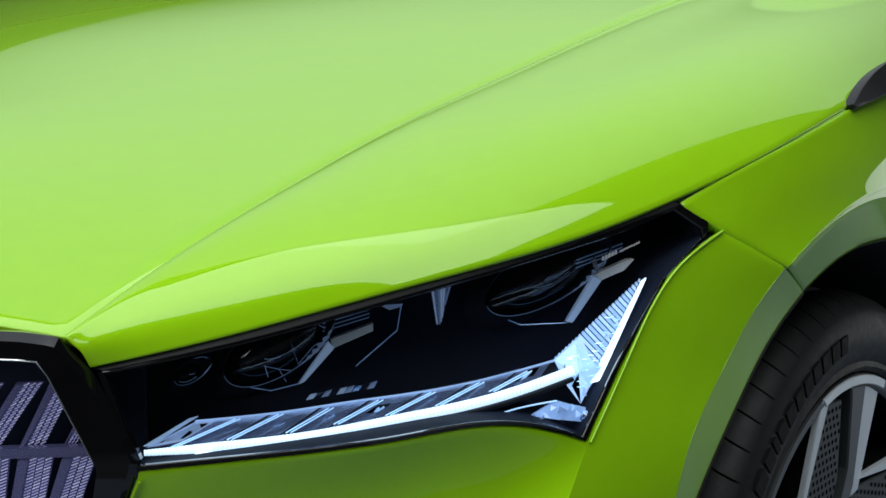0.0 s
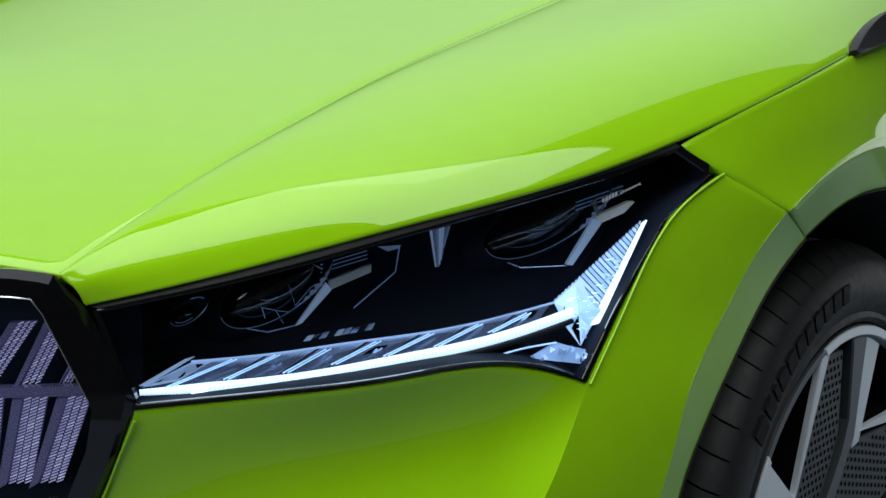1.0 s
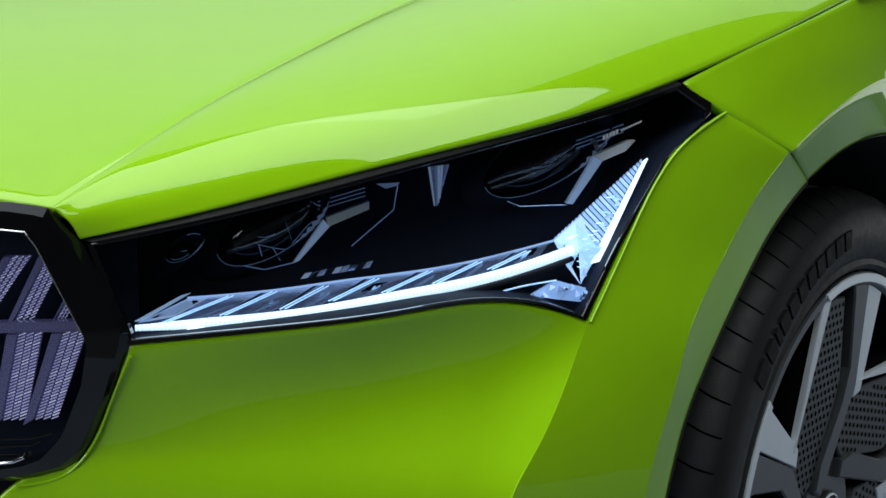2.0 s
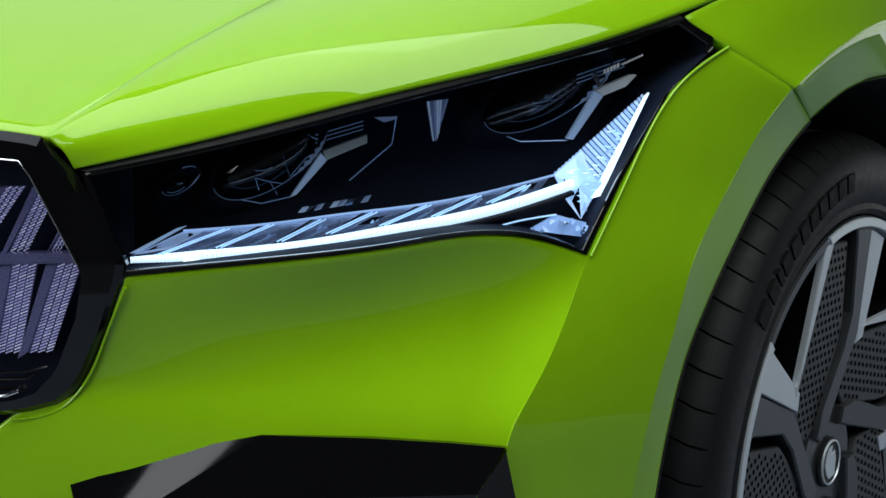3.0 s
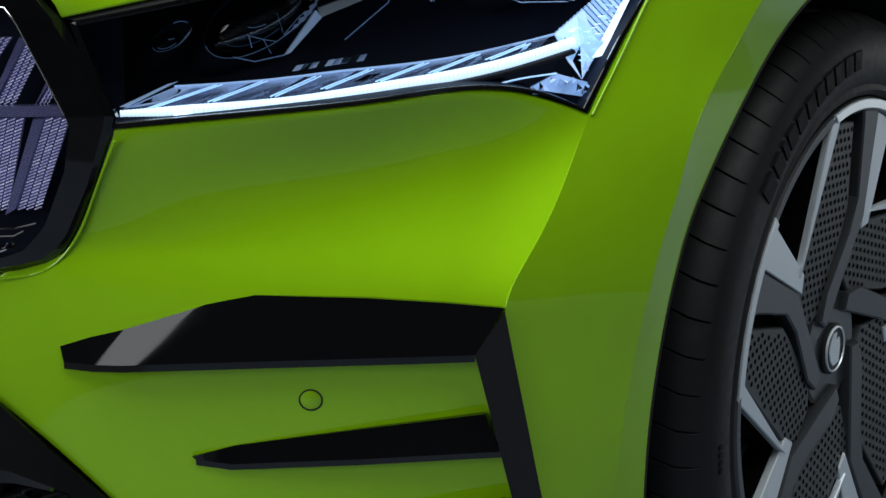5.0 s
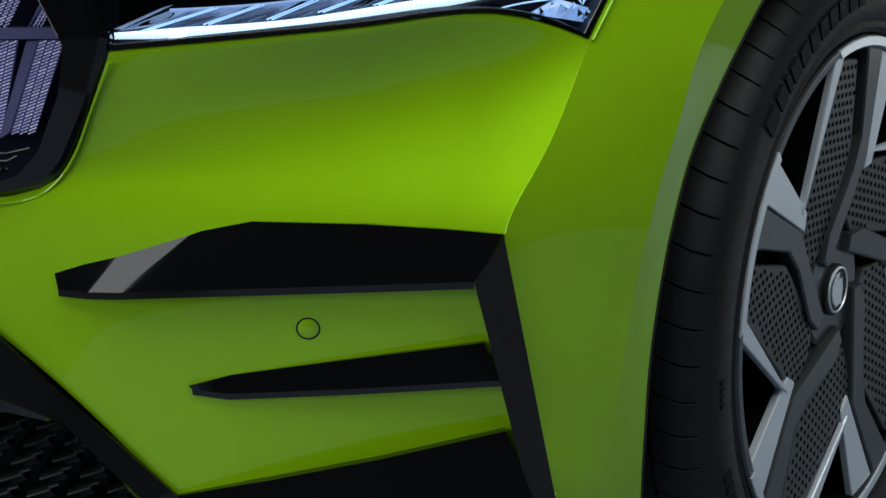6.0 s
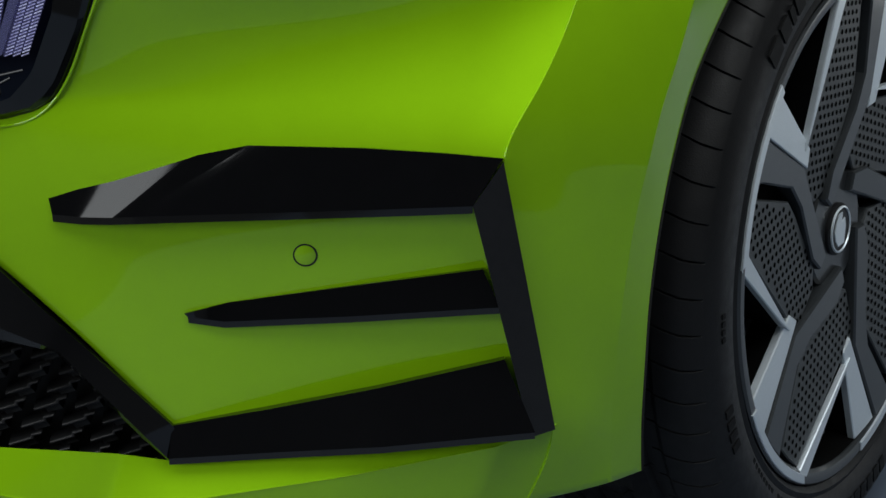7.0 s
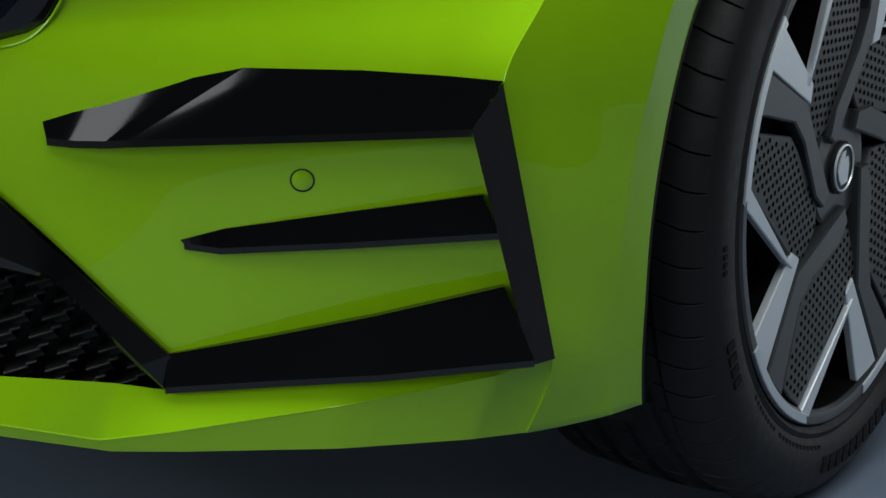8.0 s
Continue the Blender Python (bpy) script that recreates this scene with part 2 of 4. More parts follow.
# shared lines of the body: hood crease, hood edge over the headlight, headlight outline, corner ridge, flare, arch
CREASE = [(0.512, 0.080, 0.795), (0.530, 0.165, 0.836), (0.547, 0.250, 0.871), (0.557, 0.350, 0.902), (0.566, 0.450, 0.930), (0.588, 0.670, 0.982), (0.625, 1.000, 1.055), (0.650, 1.300, 1.100)]
HOOD_EDGE = [(0.530, 0.091, 0.769), (0.621, 0.156, 0.794), (0.721, 0.257, 0.826), (0.810, 0.397, 0.856), (0.862, 0.512, 0.884), (0.913, 0.684, 0.929), (0.930, 0.950, 0.972), (0.930, 1.300, 1.000)]
CENTRE = [(0, -0.085, 0.822), (0, 0.060, 0.872), (0, 0.180, 0.910), (0, 0.290, 0.942), (0, 0.400, 0.966), (0, 0.640, 1.022), (0, 0.980, 1.085), (0, 1.300, 1.130)]
LAMP_LOW = [(0.566, 0.105, 0.681), (0.665, 0.174, 0.691), (0.737, 0.232, 0.700), (0.796, 0.299, 0.706), (0.822, 0.334, 0.699), (0.847, 0.370, 0.684)]
LAMP_SIDE = [(0.847, 0.370, 0.684), (0.857, 0.416, 0.743), (0.868, 0.469, 0.805), (0.873, 0.489, 0.821), (0.894, 0.551, 0.852)]
AXLE = (0.868, 0.372)


def arch(deg, r=0.432):
    """A point on the edge of the wheel arch, deg up from straight ahead."""
    x = np.interp(deg, (-21, -7, 8, 20, 29, 43, 57, 68, 94, 130), (0.864, 0.875, 0.881, 0.886, 0.891, 0.906, 0.915, 0.924, 0.950, 0.945))
    return float(x), AXLE[0] - r * math.cos(radians(deg)), AXLE[1] + r * math.sin(radians(deg))


def hood():
    rise = (0.006, 0.017, 0.027, 0.035, 0.040, 0.043, 0.042, 0.040)
    early = np.array((0.7, 0.92, 0.95, 0.93, 0.88, 0.80, 0.72, 0.66))[:, None]
    up = np.array((0.50, -0.34, 0.80))
    c, e = np.array(CREASE), np.array(HOOD_EDGE)
    h = np.array(rise)[:, None]
    side = [c, c * 0.94 + e * 0.06 + up * h * early * 0.50, c * 0.85 + e * 0.15 + up * h * early * 0.82, c * 0.72 + e * 0.28 + up * h * early, c * 0.42 + e * 0.58 + up * h, c * 0.16 + e * 0.84 + up * h * 0.58, e]
    m = np.array(CENTRE)
    mid = m * 0.45 + c * 0.55 + np.array((0, 0, 0.010))
    flip = np.array((-1, 1, 1))
    right = panel(surface(side, 90, 48), 0.004, (1.4, -0.8, 1.6))
    left = [(-x, y, z) for x, y, z in right[0]], right[1]
    top = panel(surface([c * flip, mid * flip, m, mid, c], 70, 60), 0.014, (0, -0.5, 3))
    part("hood", *join(top, right, left), PAINT, car, "lime green hood with raised side ridges", 40)


hood()

bumper = empty("bumper", car)
RIDGE = [LAMP_SIDE[4], LAMP_SIDE[3], LAMP_SIDE[2], LAMP_SIDE[1], LAMP_SIDE[0], (0.842, 0.341, 0.636), (0.833, 0.309, 0.587), (0.824, 0.289, 0.557), (0.819, 0.281, 0.533), (0.823, 0.296, 0.440), (0.829, 0.313, 0.367), (0.838, 0.336, 0.295), (0.813, 0.338, 0.222)]


def bumper_skin():
    left = [LAMP_LOW[0], (0.544, 0.105, 0.633), (0.519, 0.103, 0.590), (0.470, 0.070, 0.560), (0.440, 0.052, 0.520), (0.469, 0.082, 0.438), (0.522, 0.127, 0.365), (0.569, 0.168, 0.290)]
    rows = [lerp(a, b, 5, (-0.002, 0.004, 0.0)) for a, b in zip(left, RIDGE[4:12])]
    rows[0] = np.array([LAMP_LOW[0], LAMP_LOW[1], LAMP_LOW[2], LAMP_LOW[3], LAMP_LOW[5]])
    front = surface(rows, 60, 70)
    # the hollow under the headlight's outer end
    w = np.linspace(0, 1, 71)[:, None] * 6
    front = front - np.array(OUT) * (0.004 * w * np.exp(1 - w) * np.exp(-((front[:, :, 0] - 0.806) / 0.030) ** 2))[:, :, None]
    part("front_skin", *panel(front, 0.005, flush="last"), PAINT, bumper, "lime green painted bumper front", 40)
    rows = [lerp(a, b, 4, (0.0015, -0.001, 0.0)) for a, b in zip(RIDGE, FLARE)]
    part("cheek_skin", *panel(surface(rows, 24, 90), 0.004, flush="first last"), PAINT, bumper, "lime green painted bumper corner", 40)

    edge = [arch(a) for a in (67.9, 58, 53, 46, 34, 28, 22, 17, 12, 1, -6, -13, -20.7)]
    inner = [(x - 0.03, y + 0.004, z) for x, y, z in edge]
    g = surface([FLARE, edge], 90, 6)
    part("arch_return", *panel(surface([edge, inner], 90, 2), 0.002), LINER, bumper, "black turned-in edge of the wheel arch", 40)
    part("arch_flange", *panel(g, 0.002, flush="top"), PAINT, bumper, "lime green wheel-arch flange", 40)

    top = [(0, -0.120, 0.292), (0.250, -0.060, 0.292), (0.380, 0.025, 0.290), (0.452, 0.082, 0.283), (0.524, 0.140, 0.273), (0.563, 0.166, 0.266), (0.710, 0.239, 0.283), (0.815, 0.306, 0.295), (0.841, 0.343, 0.299)]
    crease = [(0, -0.145, 0.268), (0.245, -0.083, 0.267), (0.375, 0.005, 0.264), (0.440, 0.062, 0.247), (0.517, 0.128, 0.224), (0.570, 0.155, 0.233), (0.700, 0.226, 0.260), (0.806, 0.296, 0.285), (0.840, 0.338, 0.298)]
    low = [(0, -0.142, 0.252), (0.245, -0.080, 0.251), (0.375, 0.008, 0.250), (0.438, 0.066, 0.235), (0.522, 0.137, 0.212), (0.575, 0.166, 0.213), (0.690, 0.234, 0.217), (0.780, 0.300, 0.222), (0.817, 0.345, 0.222)]
    under = [(x - 0.06, y + 0.12, z + 0.012) for x, y, z in low]
    rows = [surface([a, b], 90, 8, True) for a, b in ((top, crease), (crease, low), (low, under))]
    part("front_lip", *join(*[(r.reshape(-1, 3), grid_faces(*r.shape[:2])) for r in rows]), PAINT, bumper, "lime green lower lip of the bumper", 18)
    bead = np.array(crease[2:]) + np.array(OUT) * -0.0006
    part("lip_crease", *tube(line(bead, np.linspace(0, 1, 60)), 0.0012, 8), PAINT, bumper, "rounded crease of the lower lip")
    return front.reshape(-1, 3)


FLARE = [(0.936, 0.614, 0.811), (0.920, 0.572, 0.772), (0.915, 0.552, 0.752), (0.908, 0.519, 0.718), (0.901, 0.465, 0.660), (0.897, 0.444, 0.612), (0.890, 0.423, 0.560), (0.885, 0.413, 0.520), (0.879, 0.407, 0.482), (0.870, 0.399, 0.390), (0.864, 0.402, 0.330), (0.859, 0.409, 0.276), (0.854, 0.420, 0.221)]
front_grid = bumper_skin()


def edge_beads():
    """Rounded turned-in edges of the bumper skin beside the headlight and the grille."""
    side = [tuple(Vector(p) + Vector((0.0022, 0.0010, -0.0004))) for p in LAMP_SIDE]
    left = [(0.5675, 0.1035, 0.674), (0.5445, 0.1035, 0.631), (0.5200, 0.1015, 0.587), (0.5000, 0.0910, 0.5655), (0.4700, 0.0680, 0.5585)]
    for pts, label in ((side, "rounded lime green edge beside the headlight"), (left, "rounded lime green edge beside the grille")):
        part("panel_edge", *tube(spline(knots([pts]), pts, np.linspace(0, 1, 60)), 0.0013, 10), PAINT, bumper, label)


edge_beads()


def fender():
    f = [
        [(0.866, 0.522, 0.879), (0.892, 0.596, 0.903), (0.916, 0.690, 0.926), (0.931, 0.825, 0.951), (0.933, 0.955, 0.968), (0.933, 1.300, 0.995)],
        [(0.896, 0.553, 0.852), (0.916, 0.628, 0.877), (0.934, 0.715, 0.896), (0.945, 0.835, 0.914), (0.948, 0.960, 0.922), (0.945, 1.250, 0.925)],
        [(0.917, 0.585, 0.832), (0.932, 0.658, 0.857), (0.945, 0.745, 0.876), (0.953, 0.850, 0.889), (0.955, 0.965, 0.888), (0.948, 1.180, 0.865)],
        [(0.938, 0.618, 0.812), (0.947, 0.690, 0.839), (0.954, 0.775, 0.857), (0.958, 0.868, 0.864), (0.956, 0.975, 0.853), (0.946, 1.120, 0.800)],
    ]
    edge = [arch(a) for a in (68.3, 76, 84, 94, 108, 130)]
    inner = [(x - 0.03, y, z + 0.004) for x, y, z in edge]
    part("fender", *join(panel(surface(f, 70, 24), 0.012), panel(surface([f[3], edge], 60, 6), 0.002)), PAINT, car, "lime green front fender over the wheel", 40)
    part("fender_return", *panel(surface([edge, inner], 60, 2), 0.002), LINER, car, "black turned-in edge of the fender", 40)
    liner = surface([[arch(a) for a in np.linspace(-24, 150, 40)], [(0.62, *arch(a, 0.44)[1:]) for a in np.linspace(-24, 150, 40)]], 80, 4)
    liner = liner + np.array((-0.012, 0, 0))
    part("wheel_arch_liner", *join((liner.reshape(-1, 3), grid_faces(*liner.shape[:2])), slab(0.58, 0.50, 0.22, 0.62, 1.4, 0.80)), LINER, car, "black felt wheel-arch liner")
    a = [(0.929, 0.826, 0.955), (0.930, 0.872, 0.979), (0.926, 0.990, 0.999), (0.926, 1.150, 1.012)]
    b = [(0.931, 0.832, 0.953), (0.938, 0.900, 0.962), (0.938, 0.990, 0.974), (0.938, 1.150, 0.985)]
    part("fender_trim", *panel(surface([proud(a, 0.012), proud(b, 0.012)], 20, 4), 0.012), SATIN, car, "dark grey trim at the rear of the hood")


fender()
def body_shell():
    """The plain rest of the car behind the front wheel, which closes it above and behind."""
    spine = ((1.31, 1.00, 0.93), (1.45, 1.14, 0.93), (1.80, 1.34, 0.93), (2.25, 1.54, 0.93), (2.80, 1.60, 0.93), (3.50, 1.56, 0.93), (4.05, 1.45, 0.92), (4.40, 1.10, 0.90), (4.55, 0.80, 0.86), (4.58, 0.45, 0.82))
    rows = []
    for y, top, half in spine:
        belt = min(top - 0.02, 0.98)
        roof = half * (0.68 + 0.30 * max(0.0, 1 - (top - belt) / 0.45))
        side = [(half * 0.95, y, 0.28), (half, y, 0.45), (half, y, 0.70), (half * 0.985, y, belt), (roof, y, top - 0.05), (roof * 0.6, y, top - 0.005), (0, y, top)]
        rows.append(side + [(-a, b, c) for a, b, c in side[-2::-1]])
    g = surface(rows, 60, 50)
    part("body_shell", g.reshape(-1, 3), grid_faces(*g.shape[:2]), PAINT, car, "plain lime green car body behind the front wheel", 60)


body_shell()
part("underbody", *join(slab(-0.86, 0.32, 0.235, 0.60, 4.40, 0.29), slab(0.60, 1.32, 0.235, 0.86, 4.40, 0.29), slab(-0.86, 0.45, 0.29, 0.50, 1.30, 0.66), slab(-0.90, 1.31, 0.30, 0.90, 1.36, 0.98)), LINER, car, "black underbody")


# ---------------------------------------------------------------- bumper trim
def strip(rows):
    g = surface(rows, 60, 1, True, False)
    return g.reshape(-1, 3), grid_faces(*g.shape[:2])


def blended(rows, nu=72):
    """Sheets between neighbouring rows, straight across, smooth along."""
    u = knots(rows)
    g = np.array([spline(u, r, np.linspace(0, 1, nu + 1)) for r in rows])
    return g.reshape(-1, 3), grid_faces(*g.shape[:2])


def moved(pts, ds):
    return [tuple(Vector(p) + OUT * d) for p, d in zip(pts, ds)]


trim = empty("corner_trim", car)
trim["label"] = "gloss black C-shaped air-curtain trim"


def corner_trim():
    # upper blade with its faceted tip
    u = [(0.503, 0.100, 0.500), (0.550, 0.130, 0.517), (0.600, 0.160, 0.534), (0.641, 0.182, 0.5435), (0.723, 0.223, 0.543), (0.780, 0.257, 0.539), (0.818, 0.280, 0.535)]
    m = [(0.505, 0.102, 0.487), (0.525, 0.116, 0.485), (0.545, 0.130, 0.485), (0.560, 0.141, 0.486), (0.680, 0.209, 0.491), (0.750, 0.244, 0.495), (0.797, 0.268, 0.498)]
    low = [(x, y, z - 0.006) for x, y, z in m]
    lip = (0.008, 0.0135, 0.019, 0.024, 0.021, 0.020, 0.020)
    tip, body = slice(0, 4), slice(3, 7)
    a = [moved(u, [-0.012] * 7), moved(u, [0.005] * 7), moved(m, lip), moved(low, [d - 0.001 for d in lip]), moved(low, [-0.012] * 7)]
    tip_face = [[p for p in r[tip]] for r in a]
    main_face = [[p for p in r[body]] for r in a]
    part("upper_blade", *strip(main_face), GLOSS, trim, "gloss black upper blade", 12)
    part("blade_tip", *strip(tip_face), GLOSS, trim, "gloss black faceted tip of the blade", 12)
    # outer pillar
    inn, out = lerp((0.797, 0.268, 0.498), (0.826, 0.317, 0.296), 5), lerp((0.818, 0.280, 0.533), (0.839, 0.337, 0.297), 5)
    rows = [moved(inn, [-0.015] * 5), moved(inn, [0.020] * 5), moved(out, [0.012] * 5), moved(out, [0.008] * 5), moved(out, [-0.01] * 5)]
    part("outer_pillar", *strip(rows), SATIN, trim, "satin black outer pillar", 12)
    foot = [rows[k][4] for k in range(5)]
    part("pillar_foot", foot, [(0, 1, 2, 3, 4)], SATIN, trim)
    # middle and lower fins
    for name, u, m, h, lip in (
        ("middle_fin", [(0.586, 0.162, 0.401), (0.615, 0.183, 0.410), (0.705, 0.230, 0.426), (0.802, 0.277, 0.443)], [(0.588, 0.164, 0.398), (0.612, 0.182, 0.394), (0.705, 0.233, 0.401), (0.812, 0.288, 0.412)], 0.0055, (0.002, 0.007, 0.011, 0.015)),
        ("lower_fin", [(0.567, 0.163, 0.300), (0.640, 0.199, 0.317), (0.725, 0.241, 0.339), (0.815, 0.292, 0.365)], [(0.563, 0.165, 0.272), (0.640, 0.205, 0.281), (0.725, 0.247, 0.291), (0.828, 0.318, 0.304)], 0.006, (0.014, 0.018, 0.024, 0.034)),
    ):
        low = [(x, y, z - h) for x, y, z in m]
        rows = [moved(u, [-0.01] * 4), moved(u, [0.003] * 4), moved(m, lip), moved(low, [d - 0.002 for d in lip]), moved(low, [-0.012] * 4)]
        part(name, *strip(rows), GLOSS, trim, "gloss black %s of the trim" % name.replace("_", " "), 12)
    # frame of the lower intake
    out = [(0, -0.130, 0.545), (0.250, -0.070, 0.545), (0.400, 0.020, 0.535), (0.451, 0.062, 0.464), (0.510, 0.113, 0.381), (0.569, 0.164, 0.299), (0.573, 0.170, 0.272)]
    inn = [(0, -0.120, 0.388), (0.250, -0.060, 0.388), (0.400, 0.030, 0.386), (0.463, 0.080, 0.381), (0.496, 0.106, 0.369), (0.545, 0.149, 0.292), (0.563, 0.166, 0.266)]
    rows = [moved(out, [-0.01] * 7), moved(out, [0.004] * 7), moved([tuple(Vector(p).lerp(Vector(q), 0.86)) for p, q in zip(out, inn)], [0.010] * 7), moved(inn, [0.007] * 7), moved(inn, [-0.05] * 7)]
    part("intake_frame", *strip(rows), GLOSS, trim, "gloss black frame of the lower air intake", 12)


corner_trim()


def on_front(x, z):
    """The point of the bumper's front at that x and height, and its normal."""
    d = (front_grid[:, 0] - x) ** 2 + (front_grid[:, 2] - z) ** 2
    k = np.argsort(d)[:12]
    a = np.c_[front_grid[k, 0], front_grid[k, 2], np.ones(12)]
    c = np.linalg.lstsq(a, front_grid[k, 1], rcond=None)[0]
    return Vector((x, c[0] * x + c[1] * z + c[2], z)), Vector((c[0], -1, c[1])).normalized()


def parking_sensor():
    p, n = on_front(0.675, 0.452)
    m = Matrix.Translation(p) @ n.to_track_quat("Z", "Y").to_matrix().to_4x4()
    rings = [[(r * math.cos(w), r * math.sin(w), z) for w in np.linspace(0, 2 * math.pi, 48, endpoint=False)] for r, z in ((0.0100, -0.002), (0.0100, 0.0005), (0.0088, 0.0005), (0.0086, -0.002))]
    v = [q for r in rings for q in r]
    f = [(k * 48 + i, k * 48 + (i + 1) % 48, k * 48 + 48 + (i + 1) % 48, k * 48 + 48 + i) for k in range(3) for i in range(48)]
    sensor = part("parking_sensor", *placed((v, f), m), GLOSS, car, "round parking sensor with a black ring", 40)
    disc = [(0, 0, 0.0006)] + [(r * math.cos(w), r * math.sin(w), z) for r, z in ((0.0078, 0.0006), (0.0086, 0.0002)) for w in np.linspace(0, 2 * math.pi, 48, endpoint=False)]
    df = [(0, 1 + i, 1 + (i + 1) % 48) for i in range(48)] + [(1 + i, 49 + i, 49 + (i + 1) % 48, 1 + (i + 1) % 48) for i in range(48)]
    part("sensor_cap", *placed((disc, df), m), PAINT, sensor, "lime green sensor cap")


parking_sensor()


def lower_intake():
    along = Vector((0.765, 0.644, 0))
    inward = Vector((-0.644, 0.765, 0))
    m = Matrix((along.to_4d(), Vector((0, 0, 1, 0)), (-inward).to_4d(), Vector((0, 0, 0, 1)))).transposed()
    m[0][3], m[1][3], m[2][3] = 0.463, 0.080, 0.0
    for k in range(3):
        m[3][k] = 0
    m[3][3] = 1
    grille = part("intake_mesh", *placed(slab(-0.16, 0.235, -0.06, 0.135, 0.42, -0.045), m), SATIN, car, "black lower intake with a staggered mesh")
    # one stud: a slanted wing with a step, repeated in a staggered pattern
    wing = [(-0.0135, -0.0030), (0.0075, 0.0022), (0.0078, 0.0050), (0.0145, 0.0066), (0.0140, 0.0085), (0.0052, 0.0068), (0.0046, 0.0042), (-0.0138, -0.0008)]
    web = [(-0.0020, -0.0075), (0.0105, -0.0040), (0.0065, 0.0020), (-0.0075, -0.0010)]
    data = mesh_of("mesh_stud", *join(placed(prism(wing, -0.05, -0.020, 0.0008), Matrix.Identity(4)), prism(web, -0.05, -0.027, 0.0006)), SATIN, 20)
    for row in range(10):
        for col in range(9):
            s, h = -0.150 + 0.034 * col + 0.0115 * (row % 3), 0.252 + 0.0152 * row
            edge = np.interp(h, (0.267, 0.369, 0.381), (0.128, 0.042, 0.0))
            if s < edge - 0.004 and h < 0.385:
                ob = new("mesh_stud", data)
                ob.parent, ob.matrix_local = grille, m @ pose(s, h, 0)


lower_intake()


# ---------------------------------------------------------------- front grille
grille = empty("grille", car)
grille["label"] = "black framed grille with crystal ribs"


